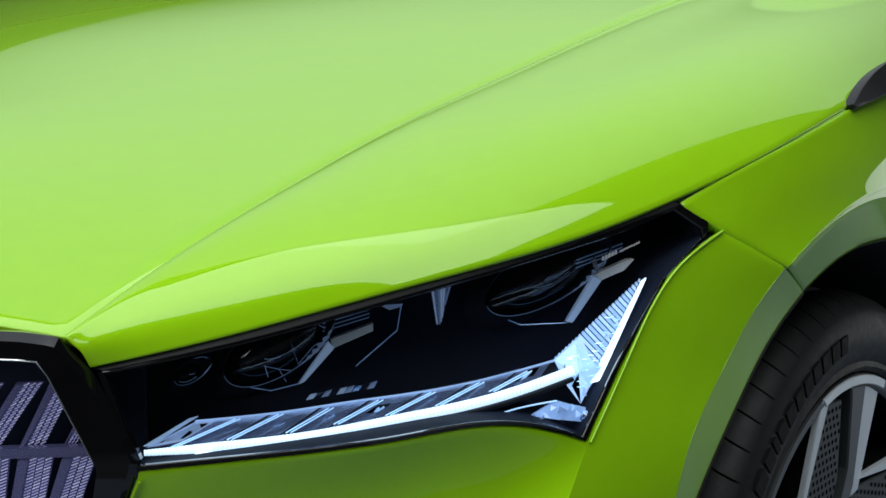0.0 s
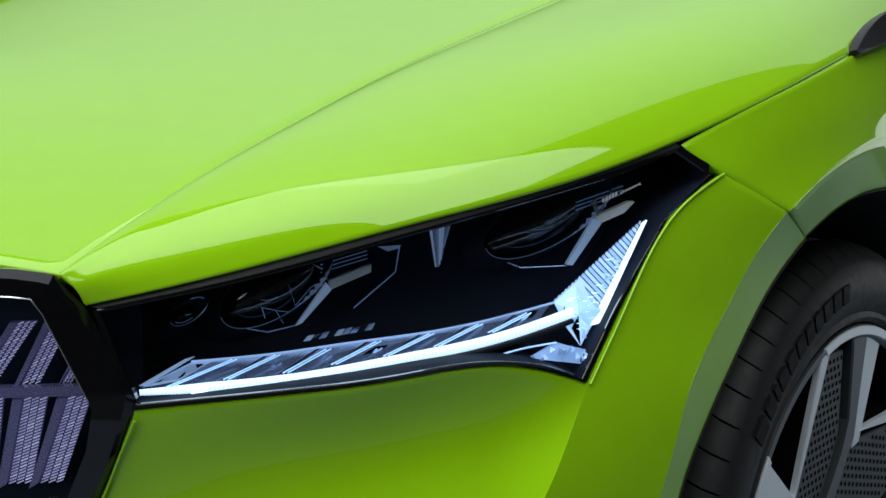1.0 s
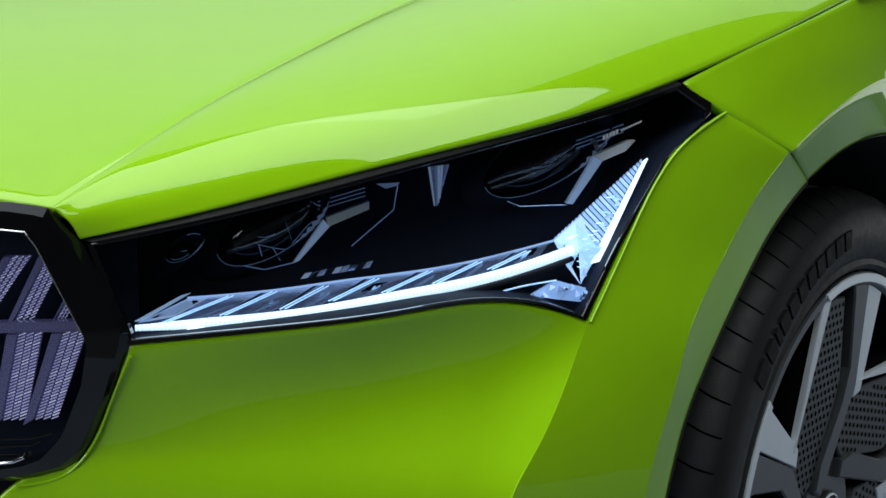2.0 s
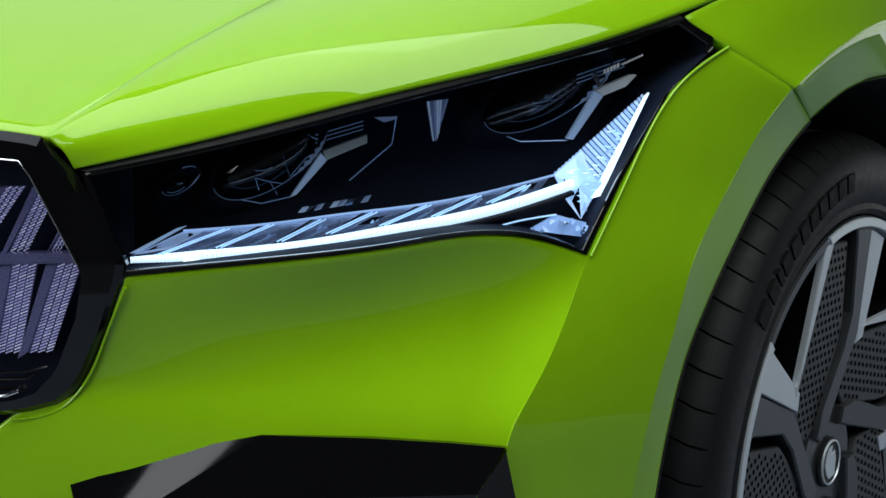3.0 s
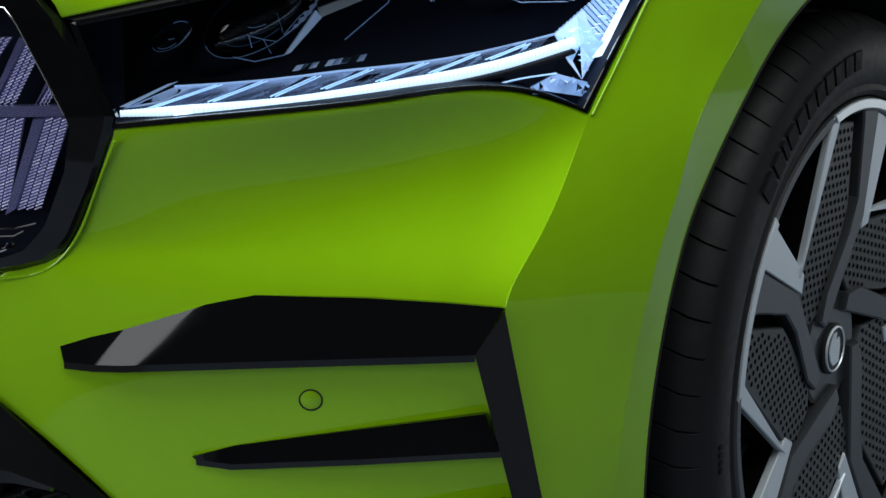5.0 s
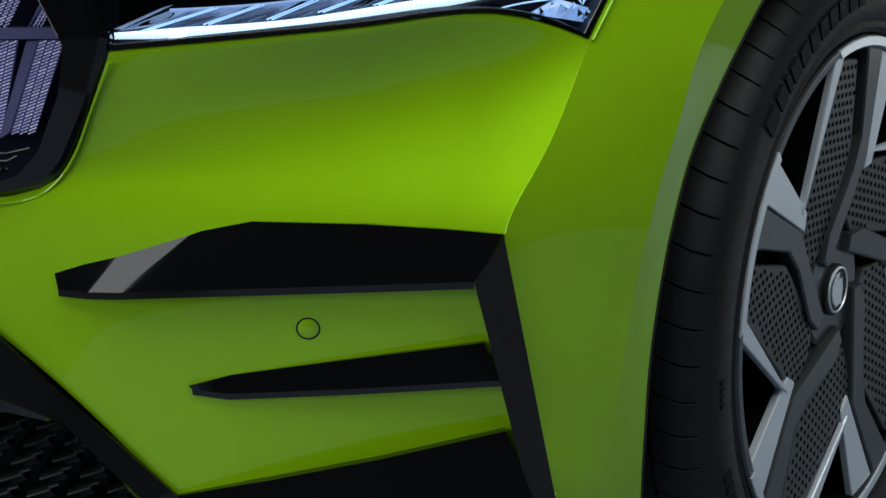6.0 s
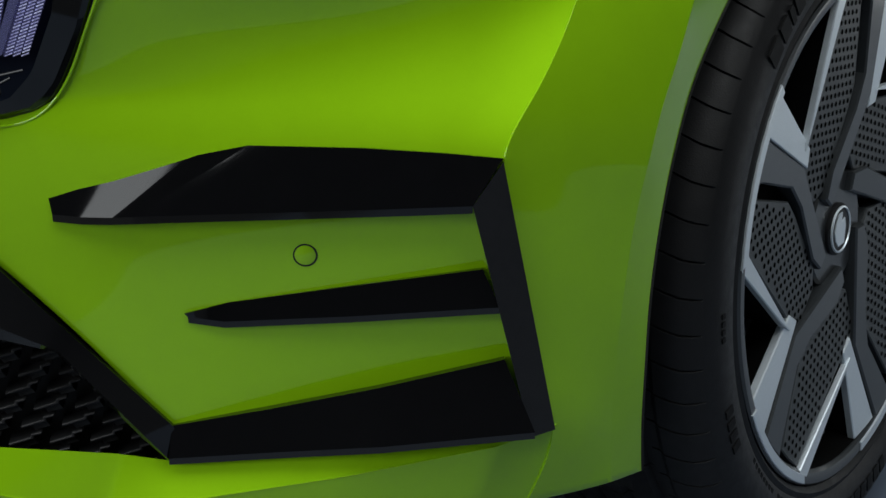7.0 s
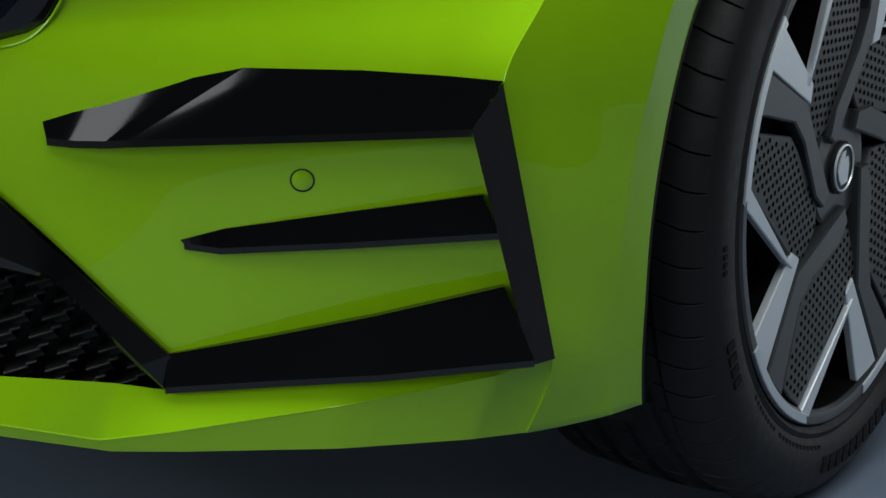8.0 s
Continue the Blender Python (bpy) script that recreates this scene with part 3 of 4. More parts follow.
def front_grille():
    out = [(0, -0.120, 0.822), (0.330, -0.050, 0.810), (0.486, 0.057, 0.800), (0.509, 0.076, 0.795), (0.531, 0.092, 0.765), (0.568, 0.106, 0.694), (0.566, 0.105, 0.680), (0.544, 0.105, 0.633), (0.519, 0.104, 0.588), (0.512, 0.101, 0.578), (0.500, 0.094, 0.569), (0.482, 0.080, 0.564), (0.462, 0.064, 0.562), (0.330, -0.040, 0.560), (0, -0.120, 0.555)]
    rid = [(0, -0.120, 0.815), (0.330, -0.050, 0.803), (0.485, 0.056, 0.793), (0.507, 0.075, 0.788), (0.529, 0.090, 0.758), (0.562, 0.102, 0.695), (0.559, 0.102, 0.683), (0.539, 0.103, 0.636), (0.515, 0.102, 0.594), (0.508, 0.098, 0.584), (0.497, 0.092, 0.574), (0.480, 0.079, 0.569), (0.461, 0.063, 0.567), (0.330, -0.040, 0.565), (0, -0.120, 0.560)]
    inn = [(0, -0.120, 0.795), (0.330, -0.050, 0.786), (0.485, 0.056, 0.778), (0.498, 0.066, 0.776), (0.505, 0.071, 0.764), (0.534, 0.088, 0.694), (0.537, 0.090, 0.684), (0.527, 0.092, 0.648), (0.505, 0.091, 0.604), (0.499, 0.089, 0.596), (0.487, 0.083, 0.582), (0.475, 0.073, 0.577), (0.460, 0.061, 0.575), (0.330, -0.040, 0.573), (0, -0.120, 0.568)]
    n = len(out)
    rows = [moved(out, [-0.012] * n), moved(out, [0.000] * n), moved(rid, [0.009] * n), moved(inn, [0.013] * n), moved(inn, [0.011] * n), moved(inn, [-0.045] * n)]
    part("grille_frame", *strip(rows), GLOSS, grille, "gloss black hexagonal grille frame", 10)
    lip = [tuple(Vector(p) + OUT * 0.0125 - Vector((0.0, 0, 0.0))) for p in inn]
    part("chrome_edge", *tube(lip[:6], 0.0008, 6), CHROME, grille, "thin bright inner edge")
    back = [tuple(Vector((x, y, z)) - OUT * 0.05) for x, y, z in ((0.33, -0.065, 0.80), (0.555, 0.115, 0.80), (0.555, 0.115, 0.55), (0.33, -0.065, 0.55))]
    part("back_panel", *panel(surface([back[:2], back[:1:-1]], 2, 2), 0.01), HOUSING, grille, "dark panel behind the crystal ribs")

    # local frame: along the grille, up, towards the viewer
    along, toward = Vector((0.80, 0.60, 0)), Vector((0.60, -0.80, 0))
    base = Vector((0.500, 0.101, 0.0))

    def at(s, h, d=0.0):
        return tuple(base + along * s + Vector((0, 0, h)) + toward * d)

    def rib(s_top, s_low, width, h_top, h_low, depth=0.012):
        """A slanted crystal column: a smooth plate and a row of small prism teeth beside it."""
        plate = [at(s_top, h_top, depth), at(s_top + width * 0.30, h_top, depth), at(s_low + width * 0.30, h_low + 0.002, depth), at(s_low, h_low - 0.003, depth)]
        rear = [tuple(Vector(p) - toward * 0.010) for p in plate]
        part("crystal_rib", plate + rear, [(0, 1, 2, 3), (4, 7, 6, 5), (0, 4, 5, 1), (1, 5, 6, 2), (2, 6, 7, 3), (3, 7, 4, 0)], FACE, grille, "clear lavender crystal rib")
        wide = [at(s_top + width * 0.28, h_top, depth * 0.25), at(s_top + width * 1.02, h_top, depth * 0.25), at(s_low + width * 1.02, h_low + 0.004, depth * 0.25), at(s_low + width * 0.28, h_low, depth * 0.25)]
        part("rib_backing", wide + [tuple(Vector(p) - toward * 0.003) for p in wide], [(0, 1, 2, 3), (4, 7, 6, 5), (0, 4, 5, 1), (1, 5, 6, 2), (2, 6, 7, 3), (3, 7, 4, 0)], FACE, grille, "clear lavender backing of the rib")
        teeth = []
        steps = int((h_top - h_low) / 0.0027)
        for lane in range(3):
            for k in range(steps):
                w = (k + 0.5) / steps
                s0 = s_top * (1 - w) + s_low * w + width * (0.32 + 0.23 * lane)
                h = h_top * (1 - w) + h_low * w
                a, b = at(s0, h - 0.0018, depth * 0.4), at(s0 + width * 0.21, h + 0.0004, depth * 0.4)
                c, d = at(s0 + width * 0.21, h + 0.0016, depth * 0.4), at(s0, h - 0.0006, depth * 0.4)
                mid = at(s0 + width * 0.10, h, depth * 0.4 + 0.003)
                teeth.append(([a, b, c, d, mid], [(0, 1, 4), (1, 2, 4), (2, 3, 4), (3, 0, 4)]))
        # sparkle is painted: some teeth get a brighter glowing material
        bright = teeth[::6] + teeth[2::11]
        part("prism_glint", *join(*bright), GLINT, grille, "bright crystal prisms", 5)["kind"] = "stuff"
        part("prism_teeth", *join(*[q for q in teeth if q not in bright]), TEETH, grille, "row of small crystal prisms", 5)

    for s_top, s_low, s_peak in ((-0.010, -0.036, 0.004), (-0.046, -0.062, -0.018), (-0.082, -0.092, -0.046), (-0.118, -0.124, -0.078)):
        rib(s_top, s_low, 0.028, 0.688, 0.614)
        top = 0.722 if s_top > -0.02 else 0.752
        rib(s_peak, s_top, 0.022 if s_top < -0.02 else 0.012, top, 0.699, 0.010)
    bar = [at(s, h, d) for s in (-0.18, 0.020) for h, d in ((0.690, 0.014), (0.699, 0.016), (0.699, 0.004), (0.690, 0.004))]
    part("cross_bar", bar, [(0, 1, 5, 4), (1, 2, 6, 5), (2, 3, 7, 6), (3, 0, 4, 7)], FACE, grille, "clear crystal cross bar")
    gleam = [at(-0.075, 0.5795, 0.016), at(-0.060, 0.581, 0.018), at(-0.045, 0.582, 0.018), at(-0.036, 0.585, 0.017), at(-0.034, 0.589, 0.015)]
    part("tray_edge", *tube(gleam, 0.0016, 8), CHROME, grille, "bright curved edge of the lower tray")
    part("lower_tray", *join(*[tube([at(-0.18, h, 0.01 + 0.003 * k), at(-0.03, h, 0.012), at(-0.012 - 0.01 * k, h + 0.004, 0.012)], 0.0014) for k, h in enumerate((0.600, 0.594, 0.586))]), GLOSS, grille, "gloss black lower tray")


TEETH = clear("prism_teeth", (0.5, 0.52, 0.75), 0.04, 1.9, 0.45, 0.7, (0.55, 0.57, 0.95))
# brighter glowing copy of TEETH that imitates sparkle
GLINT = clear("painted_prism_glint", (0.7, 0.72, 0.9), 0.03, 1.9, 0.5, 0.85, (0.66, 0.70, 1.0))
front_grille()


# ---------------------------------------------------------------- headlight
lamp = empty("headlight", car)
lamp["label"] = "lit LED headlight with crystal blades"
LAMP_TOP = [(0.536, 0.098, 0.764), (0.625, 0.163, 0.786), (0.722, 0.263, 0.817), (0.806, 0.399, 0.847), (0.837, 0.462, 0.860), (0.864, 0.522, 0.876)]
S_AXIS, IN_AXIS = Vector((0.722, 0.692, 0)).normalized(), Vector((-0.692, 0.722, 0)).normalized()


def L(s, h, d=0.0):
    """A point in the headlight: along it, up, and inward from its face."""
    return tuple(Vector((0.568, 0.105, 0.683)) + S_AXIS * s + Vector((0, 0, h)) + IN_AXIS * d)


def plate(pts, thick=0.003):
    """A flat plate: its front corners, and the same set back."""
    n = len(pts)
    back = [tuple(Vector(p) + IN_AXIS * thick) for p in pts]
    return list(pts) + back, [tuple(range(n)), tuple(range(2 * n - 1, n - 1, -1))] + [(i, (i + 1) % n, n + (i + 1) % n, n + i) for i in range(n)]


def lamp_face():
    rows = []
    right = [LAMP_SIDE[0], LAMP_SIDE[1], (0.872, 0.485, 0.816), (0.890, 0.545, 0.852), LAMP_TOP[5]]
    for w, r in zip((0.0, 0.35, 0.72, 0.9, 1.0), right):
        rows.append([tuple((Vector(LAMP_LOW[i]) + Vector((0, 0, 0.005))).lerp(Vector(LAMP_TOP[i]), w)) for i in range(5)] + [tuple(Vector(r) + Vector((-0.003, -0.003, 0.004 * (1 - w))))])
    g = surface(rows, 60, 24, False, False)
    at, lev = np.linspace(0, 1, 25), (0.0, 0.35, 0.72, 0.9, 1.0)
    return np.stack([np.stack([np.interp(at, lev, g[:, i, k]) for k in range(3)], 1) for i in range(61)], 1)


def ring_of(g):
    nv, nu = g.shape[:2]
    return [g[0, i] for i in range(nu)] + [g[j, nu - 1] for j in range(1, nv)] + [g[nv - 1, i] for i in range(nu - 2, -1, -1)] + [g[j, 0] for j in range(nv - 2, 0, -1)]


def headlight():
    g = lamp_face()
    inw = np.array(IN_AXIS)
    c = g.mean(axis=(0, 1))
    # tub and black seal round the clear cover
    back = (g - c) * 1.0 + c + inw * 0.125
    r0, r1 = ring_of(g), ring_of(back)
    n = len(r0)
    tub = [tuple(p) for p in r0] + [tuple(p) for p in r1], [(i, (i + 1) % n, n + (i + 1) % n, n + i) for i in range(n)]
    part("housing", *join(tub, (back.reshape(-1, 3), grid_faces(*back.shape[:2]))), HOUSING, lamp, "glossy black lamp housing", 40)
    seal = []
    for k, (scale, out) in enumerate(((1.014, -0.004), (1.014, 0.0015), (0.996, 0.0025), (0.992, 0.0015), (0.991, -0.004))):
        seal.append([tuple(c + (p - c) * np.array((scale, scale, 1 + (scale - 1) * 3.0)) + np.array(OUT) * out) for p in r0])
    m = len(seal)
    part("seal", [p for s in seal for p in s], [(k * n + i, k * n + (i + 1) % n, k * n + n + (i + 1) % n, k * n + n + i) for k in range(m - 1) for i in range(n)], GLOSS, lamp, "black edge seal of the headlight", 30)
    over = [HOOD_EDGE[i] for i in range(5)]
    under = [LAMP_TOP[i] for i in (0, 1, 2, 3, 5)]
    rows = [[tuple(Vector(p) - OUT * 0.010 + Vector((0, 0, 0.004))) for p in over], [tuple(Vector(p) - OUT * 0.004 - Vector((0, 0, 0.001))) for p in over], [tuple(Vector(p) + OUT * 0.002 + Vector((0, 0, 0.002))) for p in under], [tuple(Vector(p) + OUT * 0.0005 - Vector((0, 0, 0.002))) for p in under], [tuple(Vector(p) - OUT * 0.006 - Vector((0, 0, 0.002))) for p in under]]
    part("upper_seal", *blended(rows), RUBBER, lamp, "black seal under the hood edge", 25)
    cover = part("cover", g.reshape(-1, 3), grid_faces(*g.shape[:2]), LENS, lamp, "clear headlight cover")
    cover.visible_shadow = False

    # running light: toothed light guide, tray, blades
    guide = [L(0.004, 0.009, 0.022), L(0.073, 0.011, 0.020), L(0.150, 0.016, 0.020), L(0.223, 0.026, 0.020), L(0.271, 0.033, 0.020), L(0.320, 0.0425, 0.022), L(0.380, 0.058, 0.030)]
    u = knots([guide])
    p = spline(u, guide, np.linspace(0, 1, 401))
    v, f = tube(p, 0.0046, 8)
    v = [tuple(Vector(p[i // 8]) + (Vector(q) - Vector(p[i // 8])) * (1 + 0.07 * math.sin(i // 8 * 1.9) - 0.45 * max(0, 1 - (i // 8) / 60))) for i, q in enumerate(v)]
    part("light_guide", v, f, GUIDE, lamp, "bright white toothed light guide", 60)
    slits = [tube([tuple(Vector(p[i]) - IN_AXIS * 0.0045 + Vector((0, 0, -0.0014))), tuple(Vector(p[i + 1]) - IN_AXIS * 0.0042 + Vector((0, 0, 0.0018)))], 0.00055, 4) for i in range(60, 396, 4)]
    part("guide_teeth", *join(*slits), GLOWLINE, lamp, "row of fine teeth in the light guide")
    tray_f, tray_b = spline(u, [tuple(Vector(q) - Vector((0, 0, 0.006))) for q in guide], np.linspace(0, 1, 40)), spline(np.linspace(0, 1, 4), [L(0.030, 0.018, 0.062), L(0.150, 0.028, 0.062), L(0.270, 0.043, 0.062), L(0.374, 0.058, 0.062)], np.linspace(0, 1, 40))
    part("tray", *panel(np.array([tray_f, tray_b]), 0.004), TRAY, lamp, "dark glossy tray under the blades")
    low_rail = [L(0.046, 0.0062, 0.017), L(0.090, 0.0078, 0.017), L(0.135, 0.0095, 0.017), L(0.222, 0.0160, 0.017)]
    lr = spline(knots([low_rail]), low_rail, np.linspace(0, 1, 60))
    v, f = tube(lr, 0.0017, 8)
    v = [tuple(Vector(lr[i // 8]) + (Vector(q) - Vector(lr[i // 8])) * (1 - 0.75 * (i // 8) / 59)) for i, q in enumerate(v)]
    part("lower_rail", v, f, GUIDE, lamp, "thin lit lower rail")
    rail = [L(0.049, 0.026, 0.052), L(0.132, 0.0302, 0.052), L(0.180, 0.035, 0.052), L(0.254, 0.0415, 0.052), L(0.304, 0.0488, 0.052), L(0.370, 0.063, 0.052)]
    part("upper_rail", *tube(spline(knots([rail]), rail, np.linspace(0, 1, 80)), 0.0011, 8), BLADE, lamp, "thin blue-lit upper rail")
    for s0, h0, s1, h1 in ((0.025, 0.013, 0.083, 0.0275), (0.073, 0.017, 0.120, 0.0295), (0.123, 0.020, 0.164, 0.0325), (0.164, 0.025, 0.208, 0.037), (0.209, 0.030, 0.255, 0.0415), (0.253, 0.036, 0.299, 0.048), (0.301, 0.046, 0.343, 0.056)):
        bars = [tube([L(s0 + k, h0, 0.019), L(s1 + k, h1, 0.046)], 0.0006, 6) for k in (0.0, 0.0042)]
        part("blade", *join(*bars), GLOWLINE, lamp, "blue-lit crystal blade")
    lows = [0.012, 0.073, 0.123, 0.164, 0.209, 0.253, 0.301, 0.352]
    highs = [0.060, 0.120, 0.164, 0.208, 0.255, 0.299, 0.343, 0.372]
    up, dn = (lambda q: float(np.interp(q, (0.049, 0.132, 0.180, 0.254, 0.304, 0.370), (0.026, 0.030, 0.035, 0.0415, 0.049, 0.063)))), (lambda q: float(np.interp(q, (0.004, 0.073, 0.15, 0.269, 0.319, 0.378), (0.012, 0.014, 0.019, 0.034, 0.044, 0.061))))
    for k in range(7):
        pane = [L(lows[k], dn(lows[k]), 0.027), L(lows[k + 1] - 0.004, dn(lows[k + 1] - 0.004), 0.027), L(highs[k + 1] - 0.004, up(highs[k + 1]), 0.054), L(highs[k], up(highs[k]), 0.054)]
        part("crystal_pane", *plate(pane, 0.001), PANE, lamp, "faintly lit clear pane between blades")
    part("end_pane", *plate([L(0.006, 0.012, 0.026), L(0.036, 0.016, 0.026), L(0.068, 0.0265, 0.051), L(0.050, 0.026, 0.051)], 0.001), ENDPANE, lamp, "brightly lit clear end pane")
    part("end_blade", *plate([L(0.004, 0.014, 0.024), L(0.010, 0.014, 0.024), L(0.052, 0.030, 0.052), L(0.044, 0.028, 0.052)]), BLADE, lamp, "blue-lit end blade")

    # outer crystal: ribbed triangle, bright edge, small reflector below
    t, l, b = Vector(L(0.460, 0.129, 0.077)), Vector(L(0.370, 0.063, 0.052)), Vector(L(0.390, 0.026, 0.036))
    strips = []
    for k in range(26):
        w0, w1 = k / 26, (k + 0.80) / 26
        a0, a1, b0, b1 = t.lerp(l, w0), t.lerp(l, w1), t.lerp(b, w0 * 0.92), t.lerp(b, w1 * 0.92)
        pts = [a0 + IN_AXIS * 0.003, a1, b1, b0 + IN_AXIS * 0.003]
        strips.append(plate([tuple(q) for q in pts], 0.004))
    part("crystal_rib_block", *join(*strips[0::2]), CRYSTAL, lamp, "ribbed lit crystal triangle", 10)
    part("crystal_rib_block", *join(*strips[1::2]), BLADE, lamp, "ribbed lit crystal triangle", 10)
    # cut corner where guide, rib block and edge light meet: a fan of facets, some brighter
    hub = l.lerp(b, 0.45).lerp(t, 0.10) - IN_AXIS * 0.014
    cuts = [l, l.lerp(t, 0.22) - IN_AXIS * 0.004, t.lerp(b, 0.70) - IN_AXIS * 0.006, t.lerp(b, 0.86) - IN_AXIS * 0.002, b, b.lerp(l, 0.35) + IN_AXIS * 0.003, b.lerp(l, 0.7)]
    for k, (p0, p1) in enumerate(zip(cuts, cuts[1:] + cuts[:1])):
        inner = hub + (Vector(p0) + Vector(p1) - hub * 2) * 0.18 - IN_AXIS * 0.002 * (k % 2)
        part("crystal_facet", [tuple(p0), tuple(p1), tuple(inner), tuple(hub)], [(0, 1, 2), (1, 3, 2), (3, 0, 2)], (CRYSTAL, BLADE, GLOWLINE)[k % 3], lamp, "cut crystal corner facet", 5)
    rng = random.Random(11)
    bits = []
    for k in range(40):
        q = l.lerp(b, 0.05 + 0.85 * rng.random()).lerp(t, 0.05 + 0.55 * rng.random() ** 1.6) - IN_AXIS * (0.008 + 0.006 * rng.random())
        w = 0.0016 + 0.0042 * rng.random()
        a = 6.28 * rng.random()
        d = [Vector((w * math.cos(a + k2) * 0.8, w * math.cos(a + k2) * 0.5, w * math.sin(a + k2) * (0.16 + 0.2 * (k % 2)))) for k2 in (0, 1.4, 3.4)]
        bits.append(([tuple(q + e) for e in d] + [tuple(q + IN_AXIS * 0.003)], [(0, 1, 2), (0, 1, 3), (1, 2, 3), (2, 0, 3)]))
    part("bright_cut", *join(*bits[0::2]), GUIDE, lamp, "bright cut facets in the crystal corner", 5)
    part("blue_cut", *join(*bits[1::2]), GLOWLINE, lamp, "blue cut facets in the crystal corner", 5)
    part("corner_crystal", *plate([tuple(l), tuple(l.lerp(t, 0.3)), tuple(t.lerp(b, 0.75)), tuple(b), tuple(b.lerp(l, 0.5) + Vector((0, 0, -0.004)))], 0.003), CRYSTAL, lamp, "clear lit crystal corner", 5)
    e0 = L(0.463, 0.131, 0.072)
    part("bright_edge", *join(plate([e0, L(0.459, 0.128, 0.072), L(0.400, 0.0435, 0.038), L(0.4085, 0.0454, 0.0384)], 0.004)), GUIDE, lamp, "bright white outer edge light")
    part("corner_reflector", *join(plate([L(0.340, 0.0205, 0.024), L(0.3645, 0.0325, 0.027), L(0.378, 0.0285, 0.024), L(0.366, 0.0165, 0.020)], 0.003), plate([L(0.378, 0.0285, 0.025), L(0.392, 0.0245, 0.027), L(0.389, 0.0125, 0.023), L(0.366, 0.0165, 0.021)], 0.003)), CORNER, lamp, "faceted blue-lit lower corner reflector", 5)
    part("reflector_edge", *tube(spline(np.linspace(0, 1, 3), [L(0.309, 0.0240, 0.022), L(0.333, 0.0290, 0.024), L(0.3645, 0.0325, 0.026)], np.linspace(0, 1, 20)), 0.0008, 6), GLOWLINE, lamp, "thin lit edge over the corner reflector")

    rng = random.Random(4)
    for k in range(14):
        s0, h0 = 0.338 + 0.052 * rng.random(), 0.0
        h0 = float(np.interp(s0, (0.338, 0.362, 0.390), (0.016, 0.026, 0.016))) + 0.006 * (rng.random() - 0.5)
        w = 0.004 + 0.006 * rng.random()
        tri = [L(s0, h0, 0.022 - 0.006 * rng.random()), L(s0 + w, h0 + 0.003 * rng.random(), 0.020), L(s0 + w * 0.4, h0 + 0.004 + 0.003 * rng.random(), 0.024)]
        part("corner_facet", tri, [(0, 1, 2)], (CORNER, CORNER, DIMLINE)[k % 3], lamp, "small cut facet", 5)
    for k in range(16):
        w = rng.random()
        q = l.lerp(t, w * 0.75).lerp(b.lerp(t, w * 0.75), 0.15 + 0.7 * rng.random()) - IN_AXIS * 0.005
        d = [Vector((rng.uniform(-1, 1), rng.uniform(-1, 1), rng.uniform(-1, 1))) * 0.005 for _ in range(3)]
        part("crystal_facet", [tuple(q + e) for e in d], [(0, 1, 2)], (CRYSTAL, BLADE)[k % 2], lamp, "small cut facet", 5)

    # chevrons
    def chevron(name, bar, leg, back):
        part(name, *plate([L(*q) for q in bar], 0.008), SATINMETAL, lamp, "silver chevron trim with a lit leg")
        part("leg", *plate([L(*q) for q in leg], 0.006), LEG, lamp, "bright chevron leg")
        part("louvre", *join(*[plate([L(s, h + 0.0035 * k, d + 0.004) for s, h, d in back], 0.002) for k in range(3)]), HOUSING, lamp, "black stacked louvres")
        # highlights on the louvre edges, put in as faintly glowing tubes
        for k in range(3):
            a, b = back[0], back[1]
            part("louvre_edge", *tube([L(a[0], a[1] + 0.0035 * k, a[2] + 0.003), L(b[0], b[1] + 0.0035 * k, b[2] + 0.003)], 0.0004, 6), DIMLINE, lamp, "thin lit louvre edge")

    chevron("chevron", [(0.420, 0.132, 0.095), (0.453, 0.145, 0.095), (0.459, 0.145, 0.095), (0.449, 0.135, 0.095), (0.428, 0.127, 0.095)], [(0.420, 0.131, 0.095), (0.428, 0.127, 0.095), (0.400, 0.088, 0.095), (0.394, 0.089, 0.095)], [(0.405, 0.138, 0.10), (0.450, 0.152, 0.10), (0.450, 0.154, 0.10), (0.405, 0.140, 0.10)])
    chevron("chevron", [(0.172, 0.086, 0.080), (0.210, 0.099, 0.080), (0.210, 0.092, 0.080), (0.174, 0.078, 0.080)], [(0.170, 0.084, 0.080), (0.175, 0.078, 0.080), (0.148, 0.049, 0.080), (0.143, 0.047, 0.080)], [(0.166, 0.092, 0.085), (0.208, 0.103, 0.085), (0.208, 0.105, 0.085), (0.166, 0.094, 0.085)])

    # projectors: bezel ring, dark glass ball, glowing arcs painted as edge highlights
    def projector(s, h, d, r):
        m = Matrix.Translation(L(s, h, d)) @ Matrix((S_AXIS.to_4d(), Vector((0, 0, 1, 0)), (-IN_AXIS).to_4d(), Vector((0, 0, 0, 0)))).transposed()
        for k in range(3):
            m[k][3] = L(s, h, d)[k]
        m[3][3] = 1
        prof = [(r * 1.12, -0.02), (r * 1.12, 0.004), (r * 1.06, 0.007), (r, 0.004), (r * 0.97, -0.01)]
        v = [(q * math.cos(w), q * math.sin(w), z) for q, z in prof for w in np.linspace(0, 2 * math.pi, 64, endpoint=False)]
        f = [(k * 64 + i, k * 64 + (i + 1) % 64, k * 64 + 64 + (i + 1) % 64, k * 64 + 64 + i) for k in range(4) for i in range(64)]
        part("projector", *placed((v, f), m), HOUSING, lamp, "dark projector lamp unit")
        prof = [(r * 0.97 * math.cos(a), r * 0.55 * math.sin(a) - 0.006) for a in np.linspace(0, math.pi / 2, 12)]
